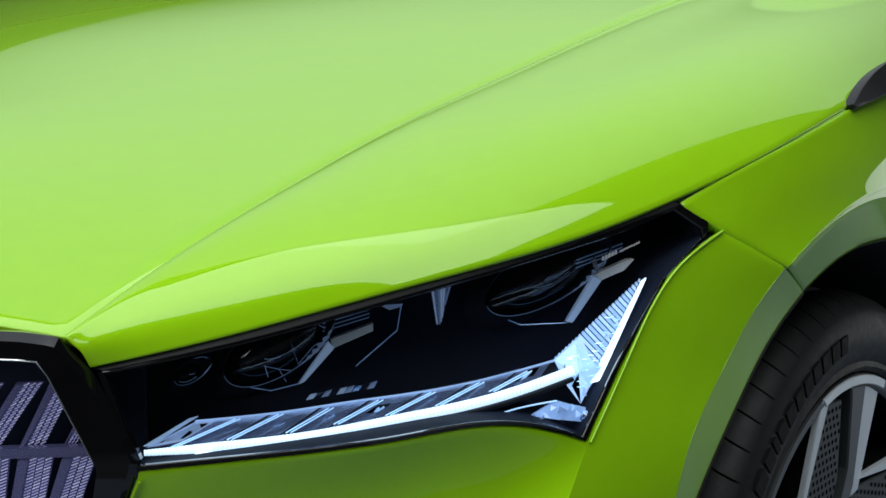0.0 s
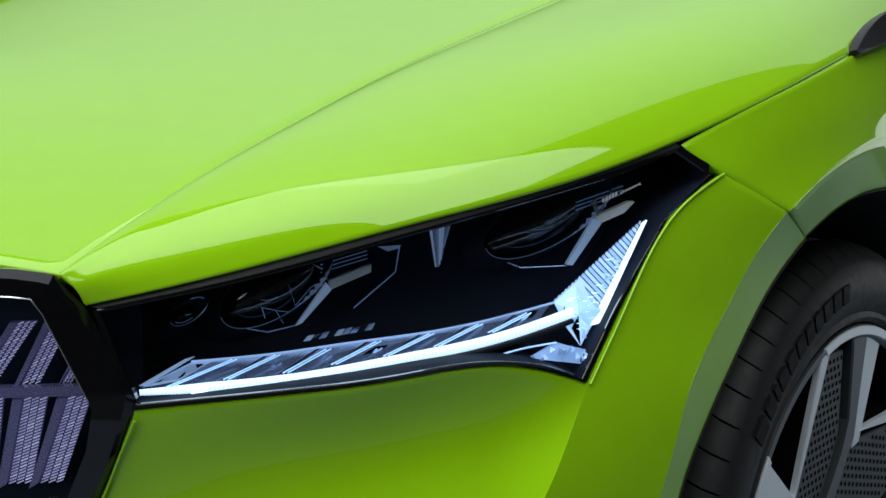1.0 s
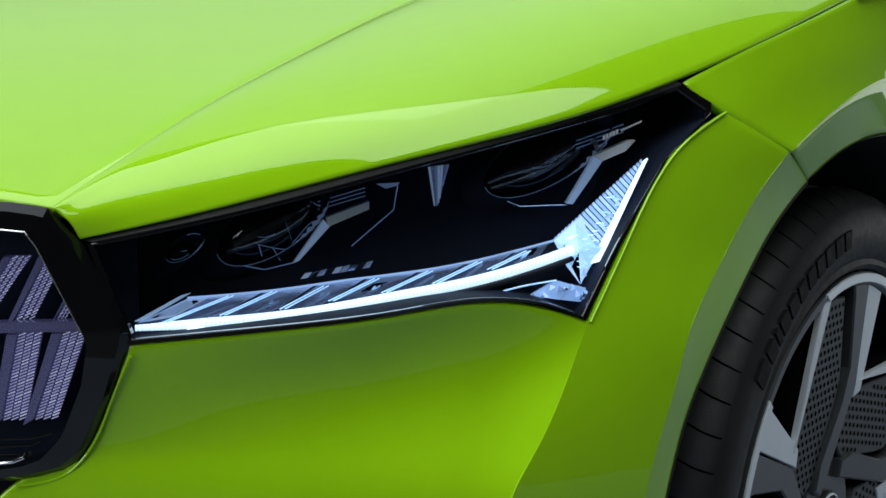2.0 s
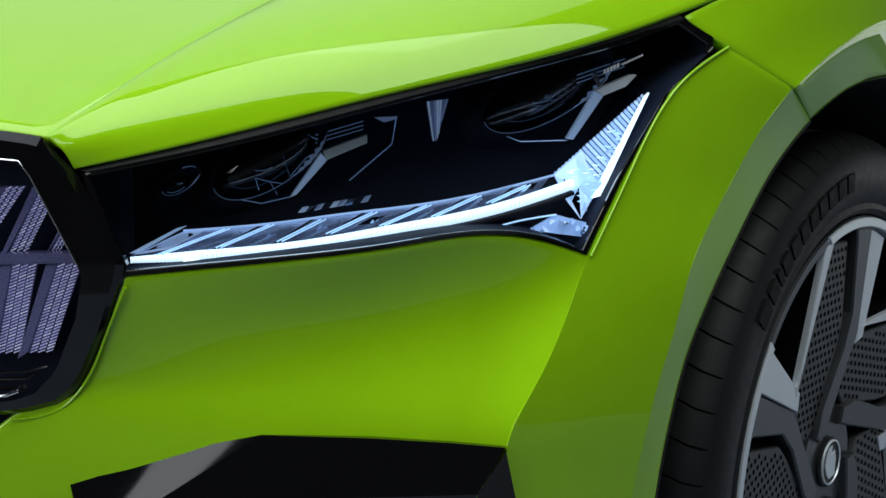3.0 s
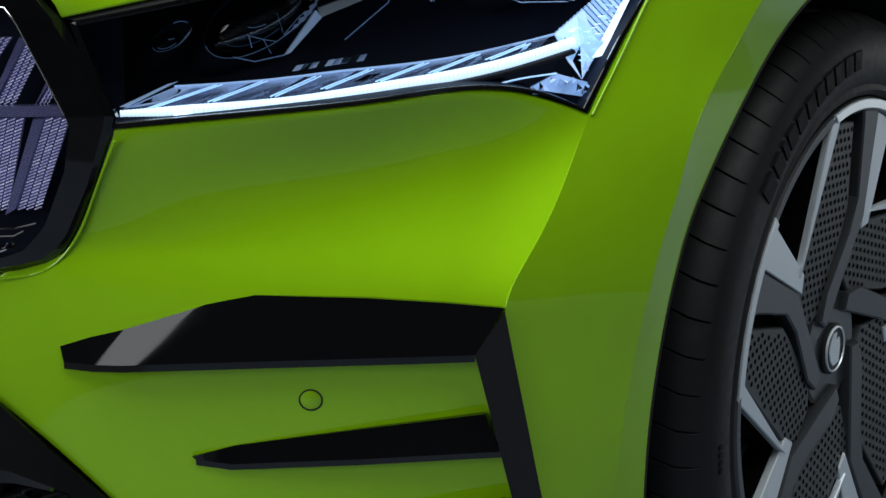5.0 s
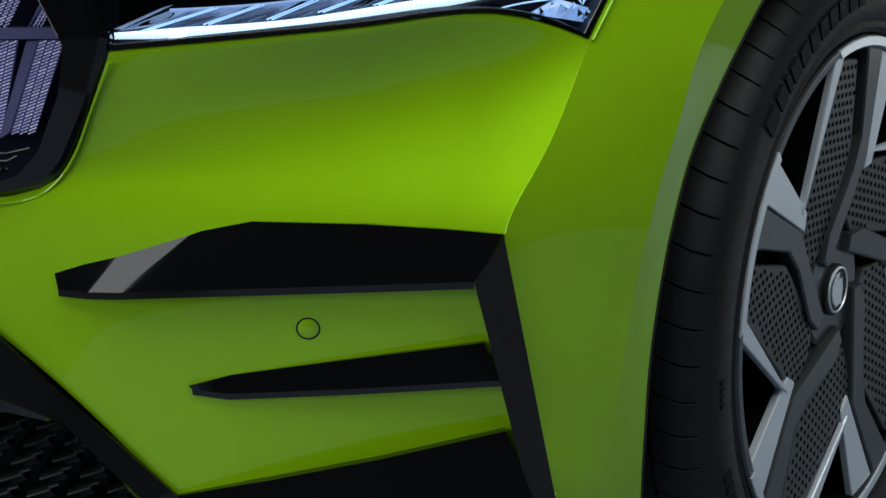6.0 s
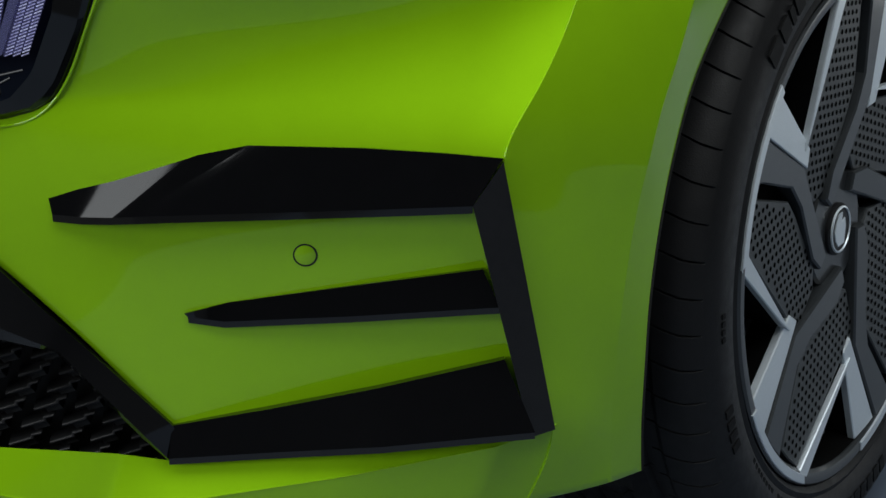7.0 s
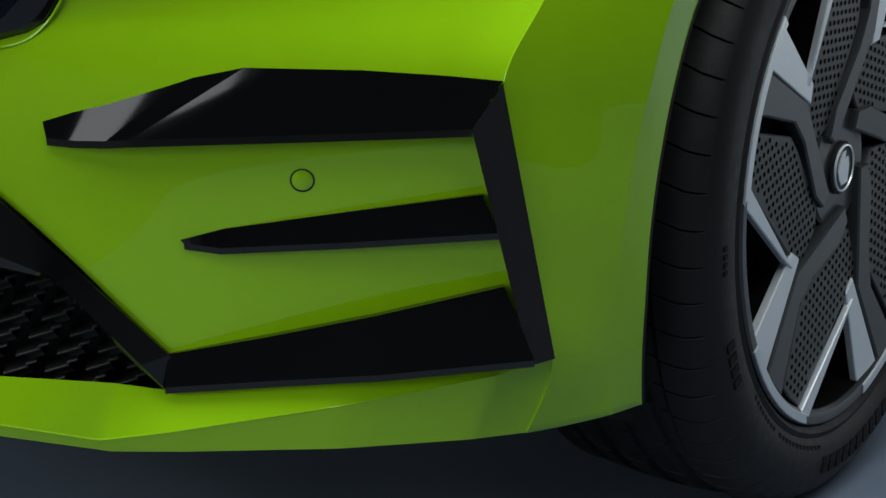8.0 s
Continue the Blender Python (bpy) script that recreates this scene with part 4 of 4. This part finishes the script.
        v = [(q * math.cos(w), q * math.sin(w), z) for q, z in prof for w in np.linspace(0, 2 * math.pi, 64, endpoint=False)]
        f = [(k * 64 + i, k * 64 + (i + 1) % 64, k * 64 + 64 + (i + 1) % 64, k * 64 + 64 + i) for k in range(11) for i in range(64)]
        part("projector_lens", *placed((v, f), m), PROJ, lamp, "dark glass projector lens")
        for q, z, w0, w1 in ((r * 1.03, 0.0065, 1.05, 1.85), (r * 0.99, 0.006, 0.15, 0.45), (r * 0.72, 0.004, 1.15, 1.65), (r * 0.40, 0.010, 1.2, 1.5)):
            arc = [tuple(m @ Vector((q * math.cos(w), q * math.sin(w), z))) for w in np.linspace(math.pi * w0, math.pi * w1, 40)]
            part("lit_arc", *tube(arc, 0.00028, 6), DIMLINE, lamp, "faint blue edge of the projector")
        # glowing sheet as lower-rim gleam, wide in the middle and drawn out to points
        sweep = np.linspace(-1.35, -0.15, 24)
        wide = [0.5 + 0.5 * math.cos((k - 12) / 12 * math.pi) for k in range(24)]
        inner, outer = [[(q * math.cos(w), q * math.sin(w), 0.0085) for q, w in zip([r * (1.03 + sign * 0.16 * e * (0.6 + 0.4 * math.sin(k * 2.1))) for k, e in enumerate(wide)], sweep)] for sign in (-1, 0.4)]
        part("gleam", *placed((inner + outer, grid_faces(2, 24)), m), GLEAM_GLOW, lamp, "pale gleam on the projector rim")
        for w in (1.05, 1.25, 1.62, 1.8):
            bit = plate([(0, 0, 0), (0.0012, 0.0006, 0), (0.0016, 0.0022, 0), (0.0003, 0.0014, 0)], 0.0006)
            part("sparkle", *placed(bit, Matrix.Translation(m @ Vector((r * 0.8 * math.cos(math.pi * w), r * 0.7 * math.sin(math.pi * w), 0.008)))), DIMMIRROR, lamp)

    projector(0.374, 0.128, 0.116, 0.030)
    projector(0.122, 0.077, 0.095, 0.029)
    projector(0.046, 0.060, 0.085, 0.010)
    # small lit and mirrored bits inside, some reflections painted as glow
    for k in range(7):
        s0, s1, low = 0.2715 + 0.0029 * k, 0.2762 + 0.0012 * k, 0.0875 + 0.0022 * max(0, k - 2) ** 1.5
        part("inner_prism", *plate([L(s0, 0.1225 + 0.0003 * k, 0.120), L(s0 + 0.0021, 0.1227 + 0.0003 * k, 0.120), L(s1 + 0.0010, low, 0.117), L(s1, low, 0.117)], 0.003), (LEG, PANE, GLEAM_GLOW, LEG)[k % 4], lamp, "narrow clear prism rib", 5)
    # glowing, mirrored and black pieces in turn paint the strip's reflections
    for k in range(9):
        s0 = 0.1480 + 0.0068 * k
        part("mirror_strip", *plate([L(s0, 0.0342 + 0.00095 * k * 0.9, 0.072), L(s0 + 0.0040, 0.0390 + 0.00095 * k, 0.072), L(s0 + 0.0098, 0.0398 + 0.00095 * k, 0.072 + 0.001 * (k % 3)), L(s0 + 0.0062, 0.0350 + 0.00095 * k * 0.9, 0.072)], 0.002), (LEG, DIMMIRROR, GLEAM_GLOW, HOUSING, LEG, GLEAM_GLOW, DIMMIRROR, HOUSING, GLEAM_GLOW)[k], lamp, "narrow mirrored strip")
    part("top_glint", *plate([L(0.218, 0.1129, 0.09), L(0.2394, 0.1134, 0.09), L(0.236, 0.1105, 0.09), L(0.2269, 0.1083, 0.09)], 0.002), GLEAM_GLOW, lamp, "small mirrored facet")
    # highlights along facet edges, drawn as faintly glowing tubes
    for pts in ([(0.113, 0.0633), (0.1276, 0.0594), (0.1397, 0.0575)], [(0.1377, 0.0821), (0.1415, 0.070), (0.1433, 0.0633), (0.1573, 0.0791), (0.168, 0.085)], [(0.114, 0.0625), (0.1165, 0.053)], [(0.126, 0.0600), (0.1325, 0.0480)], [(0.159, 0.100), (0.170, 0.0935)]):
        part("facet_line", *tube([L(a, b, 0.088) for a, b in pts], 0.00036, 6), DIMLINE, lamp, "thin facet edge")
    part("facet_line", *tube([L(0.238, 0.113, 0.092), L(0.234, 0.089, 0.092), L(0.196, 0.058, 0.092)], 0.0006, 6), DIMLINE, lamp, "thin facet edge")
    part("facet_line", *tube([L(0.340, 0.092, 0.10), L(0.352, 0.087, 0.10), L(0.396, 0.087, 0.10)], 0.0006, 6), DIMLINE, lamp, "thin facet edge")
    part("facet_line", *tube([L(0.100, 0.046, 0.082), L(0.118, 0.042, 0.082), L(0.143, 0.047, 0.082)], 0.0006, 6), DIMLINE, lamp, "thin facet edge")
    part("inner_clip", *plate([L(0.416, 0.145, 0.092), L(0.420, 0.149, 0.092), L(0.424, 0.138, 0.092), L(0.429, 0.143, 0.092), L(0.422, 0.134, 0.092)]), REFLECT, lamp)
    # printed mark inside the cover, as plain bars
    bars = []
    for k in range(5):
        s = 0.421 + 0.0030 * k
        bars.append(plate([L(s, 0.1480 + 0.42 * (s - 0.421), 0.075), L(s + 0.0022, 0.1489 + 0.42 * (s - 0.421), 0.075), L(s + 0.0022, 0.1526 + 0.42 * (s - 0.421), 0.075), L(s, 0.1517 + 0.42 * (s - 0.421), 0.075)], 0.0004))
    for k in range(9):
        s = 0.438 + 0.0022 * k
        bars.append(plate([L(s, 0.1482 + 0.42 * (s - 0.421), 0.075), L(s + 0.0014, 0.1488 + 0.42 * (s - 0.421), 0.075), L(s + 0.0014, 0.1506 + 0.42 * (s - 0.421), 0.075), L(s, 0.1500 + 0.42 * (s - 0.421), 0.075)], 0.0004))
    part("printed_mark", *join(*bars), PRINT, lamp, "small pale printed mark")


TRAY = material("lamp_tray", (0.006, 0.008, 0.014), 0.5, 0.0, 0.0, 0.05, 0.1, 100)
GLOWLINE = material("lit_blade_edge", (0.5, 0.75, 1.0), 0.3, emission=(0.30, 0.56, 0.95), glow=0.75)
# weak emission that imitates highlights on edges inside the lamp
DIMLINE = material("painted_faint_glow", (0.2, 0.3, 0.5), 0.2, 0.5, emission=(0.2, 0.38, 0.75), glow=0.13)
DIMMIRROR = material("dim_mirror", (0.4, 0.5, 0.65), 0.15, 1.0, 0.0, 0.03, 0.3, 60)
SATINMETAL = material("satin_silver", (0.68, 0.70, 0.68), 0.45, 0.45, 0.0, 0.03, 0.06, 300)
CORNER = clear("lit_corner_glass", (0.5, 0.6, 0.8), 0.05, 1.7, 0.6, 0.5, (0.33, 0.55, 0.95))
LEG = clear("lit_chevron_leg", (0.5, 0.6, 0.75), 0.05, 1.7, 0.3, 0.45, (0.5, 0.7, 1.0))
PANE = clear("faint_crystal_pane", (0.85, 0.9, 1.0), 0.06, 1.5, 0.13, 0.3, (0.36, 0.52, 1.0))
ENDPANE = clear("lit_end_pane", (0.7, 0.8, 1.0), 0.05, 1.5, 0.45, 0.6, (0.45, 0.65, 1.0))
# own glow stands in for reflections on rims, strips and facets
GLEAM_GLOW = clear("painted_gleam", (0.6, 0.7, 0.9), 0.1, 1.6, 0.35, 0.16, (0.42, 0.60, 0.95))
PRINT = material("pale_print", (0.5, 0.5, 0.5), 0.5)
headlight()


# ---------------------------------------------------------------- wheel
wheel = empty("wheel", car)
wheel["label"] = "five-spoke aero wheel with dimpled grey inserts"
wheel.matrix_local = Matrix(((-math.sin(radians(4.5)), 0, math.cos(radians(4.5)), 0.920), (-math.cos(radians(4.5)), 0, -math.sin(radians(4.5)), AXLE[0]), (0, 1, 0, AXLE[1]), (0, 0, 0, 1)))


def dish(x, y, turn):
    """How far a spoke's face is set back: it slopes inward to the hub."""
    w = radians(turn - 8)
    return -0.017 * (1 - (x * math.cos(w) + y * math.sin(w)) / 0.25)


def polar(points, turn, step=4.0):
    """A polygon from radius and angle: arcs near the rim are followed, other sides are straight."""
    out = []
    for (r0, a0), (r1, a1) in zip(points, points[1:] + points[:1]):
        n = max(1, int(abs(a1 - a0) / step)) if min(r0, r1) > 0.245 else 1
        for k in range(n):
            w = k / n
            r, a = r0 + (r1 - r0) * w, radians(a0 + (a1 - a0) * w + turn)
            out.append((r * math.cos(a), r * math.sin(a)))
    return out


def sheet(points, turn, low, high, bevel=0.0012):
    v, f = prism(polar(points, turn), low, high, bevel)
    return [(x, y, z + dish(x, y, turn)) for x, y, z in v], f


def inside(p, poly):
    hit = False
    for (x0, y0), (x1, y1) in zip(poly, poly[1:] + poly[:1]):
        if (y0 > p[1]) != (y1 > p[1]) and p[0] < (x1 - x0) * (p[1] - y0) / (y1 - y0) + x0:
            hit = not hit
    return hit


def revolve(profile, sides, keep=None):
    """A ring from (out, radius) pairs."""
    v = [(r * math.cos(2 * math.pi * i / sides), r * math.sin(2 * math.pi * i / sides), o) for o, r in profile for i in range(sides)]
    f = [(k * sides + i, k * sides + (i + 1) % sides, k * sides + sides + (i + 1) % sides, k * sides + sides + i) for k in range(len(profile) - 1) for i in range(sides)]
    return v, f


def build_wheel():
    blocks, per = 64, 6
    offs = (0.0, 0.035, 0.07, 0.30, 0.53, 0.76)
    sides = blocks * per
    ctrl = [(-0.012, 0.276), (0.002, 0.281), (0.007, 0.287), (0.005, 0.293), (0.009, 0.300), (0.012, 0.318), (0.011, 0.334), (0.005, 0.348), (0.003, 0.351), (-0.004, 0.358), (-0.014, 0.3645), (-0.026, 0.3685), (-0.040, 0.3705)]
    tread = []
    for o in np.arange(-0.046, -0.200, -0.004):
        groove = any(abs(o + c) < 0.0055 for c in (0.062, 0.102, 0.142, 0.176))
        tread.append((o, 0.3712 - 2.2 * (o + 0.115) ** 2 * 0.4 - (0.007 if groove else 0)))
    prof = ctrl + tread + [(-0.212, 0.365), (-0.226, 0.350), (-0.232, 0.32), (-0.222, 0.28)]
    v, f = revolve(prof, sides)
    v = []
    for o, r in prof:
        for i in range(sides):
            w = 2 * math.pi * (i // per + offs[i % per] + max(0.0, -o - 0.01) * 9.0) / blocks
            v.append((r * math.cos(w), r * math.sin(w), o))
    out = []
    for n, (x, y, z) in enumerate(v):
        k, i = divmod(n, sides)
        o, r = prof[k]
        cut = 0.0
        if -0.056 < o < -0.002 and i % per == 1:
            cut = 0.0045
        if -0.19 < o < -0.066 and i % (per * 2) == 1:
            cut = 0.004
        q = (r - cut) / r
        out.append((x * q, y * q, z))
    part("tyre", out, f, RUBBER, wheel, "black road tyre with sidewall relief", 28)
    # raised sidewall markings as plain bars
    def bar(r0, r1, a0, a1, o=0.0118):
        p = [(r * math.cos(radians(a)), r * math.sin(radians(a)), o) for r, a in ((r0, a0), (r1, a0), (r1, a1), (r0, a1))]
        q = [(x, y, z - 0.003) for x, y, z in p]
        return p + q, [(0, 1, 2, 3), (0, 4, 5, 1), (1, 5, 6, 2), (2, 6, 7, 3), (3, 7, 4, 0)]
    widths = (4.4, 3.2, 1.4, 3.2, 3.4, 3.2, 3.2, 3.2, 3.6, 3.4, 3.0)
    a, bars = 40.0, []
    for w in widths:
        part("sidewall_letter", *bar(0.3135, 0.3335, a, a + w, 0.0135), LETTER, wheel, "raised black block on the sidewall")
        a += w + 1.0
    for start, count, r0, r1, step in ((-78, 12, 0.300, 0.307, 2.0), (-52, 8, 0.300, 0.306, 1.8), (-30, 4, 0.318, 0.332, 2.6), (12, 3, 0.308, 0.318, 2.2), (-8, 4, 0.322, 0.328, 1.4), (-112, 10, 0.314, 0.332, 3.4), (120, 11, 0.3135, 0.3335, 4.4)):
        for k in range(count):
            bars.append(bar(r0, r1, start + k * step, start + k * step + step * 0.62, 0.0128 if r0 > 0.31 else 0.0098))
    part("sidewall_relief", *join(*bars), LETTER, wheel, "fine raised black sidewall relief", 20)["kind"] = "stuff"

    rim = [(0.000, 0.262), (0.004, 0.2655), (0.0055, 0.270), (0.0055, 0.2765), (0.003, 0.2790), (-0.006, 0.2780), (-0.010, 0.2700)]
    part("rim", *revolve(rim, 160), FRAME, wheel, "dark grey rim", 30)
    # barrel coloured near black, so the shade behind the spokes is painted
    part("inner_barrel", *join(revolve([(-0.070, 0.05), (-0.070, 0.258), (-0.010, 0.262), (0.001, 0.2625)], 96), prism([(0.05 * math.cos(w), 0.05 * math.sin(w)) for w in np.linspace(0, 2 * math.pi, 32, endpoint=False)], -0.06, -0.055)), SHADE_BLACK, wheel, "dark space behind the spokes")
    part("brake_disc", *revolve([(-0.050, 0.07), (-0.046, 0.075), (-0.046, 0.165), (-0.052, 0.17)], 96), DISC, wheel, "dark steel brake disc", 30)
    insert = [(0.254, 13.3), (0.158, 17.0), (0.132, 13.0), (0.068, -30.0), (0.082, -46.0), (0.140, -45.0), (0.262, 2.0)]
    for phi in (4.0 + 72 * k for k in range(5)):
        spoke = part("spoke", *sheet([(0.266, 16.0), (0.266, 26.0), (0.150, 32.0), (0.044, -32.0), (0.064, -36.0), (0.083, -16.0), (0.132, 16.5), (0.170, 21.0), (0.252, 17.0)], phi, -0.03, 0.006, 0.002), FRAME, wheel, "dark grey lacquered spoke", 25)
        part("aero_insert", *sheet(insert, phi, -0.02, 0.0, 0.0015), INSERT, wheel, "grey dimpled aero insert", 25)
        # painted shade: a black sheet fills the gap beside the insert
        part("recess", *sheet([(0.264, 12.0), (0.266, 18.0), (0.170, 22.0), (0.130, 18.0), (0.080, -14.0), (0.060, -36.0), (0.080, -33.0), (0.158, 15.5)], phi, -0.03, -0.012), SHADE_BLACK, wheel, "black recess beside the insert")
        part("silver_edge", *sheet([(0.2772, -1.6), (0.2772, 2.2), (0.264, 2.0), (0.158, -35.0), (0.170, -29.0)], phi, -0.003, 0.004), SILVER, wheel, "machined silver spoke edge", 25)
        part("silver_rim_arc", *prism(polar([(0.2775, -1.2), (0.2775, 37.2), (0.2670, 36.9), (0.2670, 0.0)], phi), 0.000, 0.0072, 0.0008), SILVER, wheel, "machined silver rim edge", 25)
        part("silver_wedge", *sheet([(0.2768, 26.4), (0.2768, 37.3), (0.147, 41.5), (0.136, 34.0)], phi, -0.004, 0.0043), SILVER, wheel, "machined silver spoke wedge", 25)
        # the roots carry the same painted shade below the silver faces
        part("spoke_root", *sheet([(0.275, -1.0), (0.272, 1.8), (0.264, 1.6), (0.159, -34.0), (0.168, -29.5)], phi, -0.05, -0.0035), SHADE_BLACK, wheel, "black spoke root", 25)
        part("spoke_root", *sheet([(0.266, 27.2), (0.266, 37.0), (0.160, 40.8), (0.149, 34.0)], phi, -0.05, -0.0045), SHADE_BLACK, wheel, "black spoke root", 25)
        part("wedge_flank", *sheet([(0.262, 38.0), (0.158, 42.0), (0.166, 44.5), (0.258, 42.0)], phi, -0.05, -0.030), FRAME, wheel, "grey flank of the spoke", 25)
        poly = polar([(0.249, 12.3), (0.156, 14.5), (0.131, 10.0), (0.074, -30.0), (0.085, -44.0), (0.137, -42.5), (0.254, 3.0)], phi)
        # dimples are flat discs; the shade inside them is their black colour
        dots = []
        ca, sa = math.cos(radians(phi - 14)), math.sin(radians(phi - 14))
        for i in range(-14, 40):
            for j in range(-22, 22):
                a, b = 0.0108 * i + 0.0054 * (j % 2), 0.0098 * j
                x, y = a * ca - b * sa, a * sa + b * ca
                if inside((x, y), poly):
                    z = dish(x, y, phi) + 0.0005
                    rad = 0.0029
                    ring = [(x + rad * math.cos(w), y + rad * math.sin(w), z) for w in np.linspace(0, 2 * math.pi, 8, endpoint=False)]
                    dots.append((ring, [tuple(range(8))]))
        part("dimple_field", *join(*dots), SHADE_BLACK, wheel, "rows of black dimples", 30)["kind"] = "stuff"
    disc = lambda r, z, n=48: [(r * math.cos(w), r * math.sin(w), z) for w in np.linspace(0, 2 * math.pi, n, endpoint=False)]
    part("hub", *prism([(x, y) for x, y, _ in disc(0.066, 0)], -0.05, -0.016, 0.003), FRAME, wheel, "dark grey hub", 30)
    part("hub_cap", *prism([(x, y) for x, y, _ in disc(0.029, 0)], -0.02, -0.0105, 0.002), SATIN, wheel, "black centre cap with a silver ring", 30)
    part("cap_ring", *revolve([(-0.012, 0.0262), (-0.0088, 0.0258), (-0.0084, 0.0242), (-0.0100, 0.0236)], 64), SILVER, wheel, "thin silver ring", 30)
    part("cap_emblem", *join(prism([(-0.011, -0.017), (0.004, -0.019), (0.012, -0.012), (0.016, -0.002), (0.013, 0.008), (0.006, 0.018), (-0.003, 0.019), (-0.001, 0.008), (-0.010, 0.012), (-0.013, 0.002)], -0.012, -0.0092, 0.0006)), SILVER, wheel, "plain silver emblem shape", 20)
    part("valve", *tube([(0.10, -0.236, -0.03), (0.098, -0.225, -0.004)], 0.004, 10), CHROME, wheel, "small metal valve")


DISC = material("brake_steel", (0.08, 0.08, 0.08), 0.4, 0.8, 0.0, 0.03, 0.1, 200)
build_wheel()


# ---------------------------------------------------------------- the other half of the front, alike
def other_half():
    flip = Matrix.Diagonal((-1, 1, 1, 1))
    bpy.context.view_layer.update()
    for ob in list(car.children):
        if ob.name.split(".")[0] in ("hood", "body_shell", "underbody", "intake_mesh"):
            continue
        twin = ob.copy()
        scene.collection.objects.link(twin)
        twin.parent = car
        twin.matrix_local = flip @ ob.matrix_local
        for child in ob.children:
            c = child.copy()
            scene.collection.objects.link(c)
            c.parent = twin
            c.matrix_local = child.matrix_local


other_half()
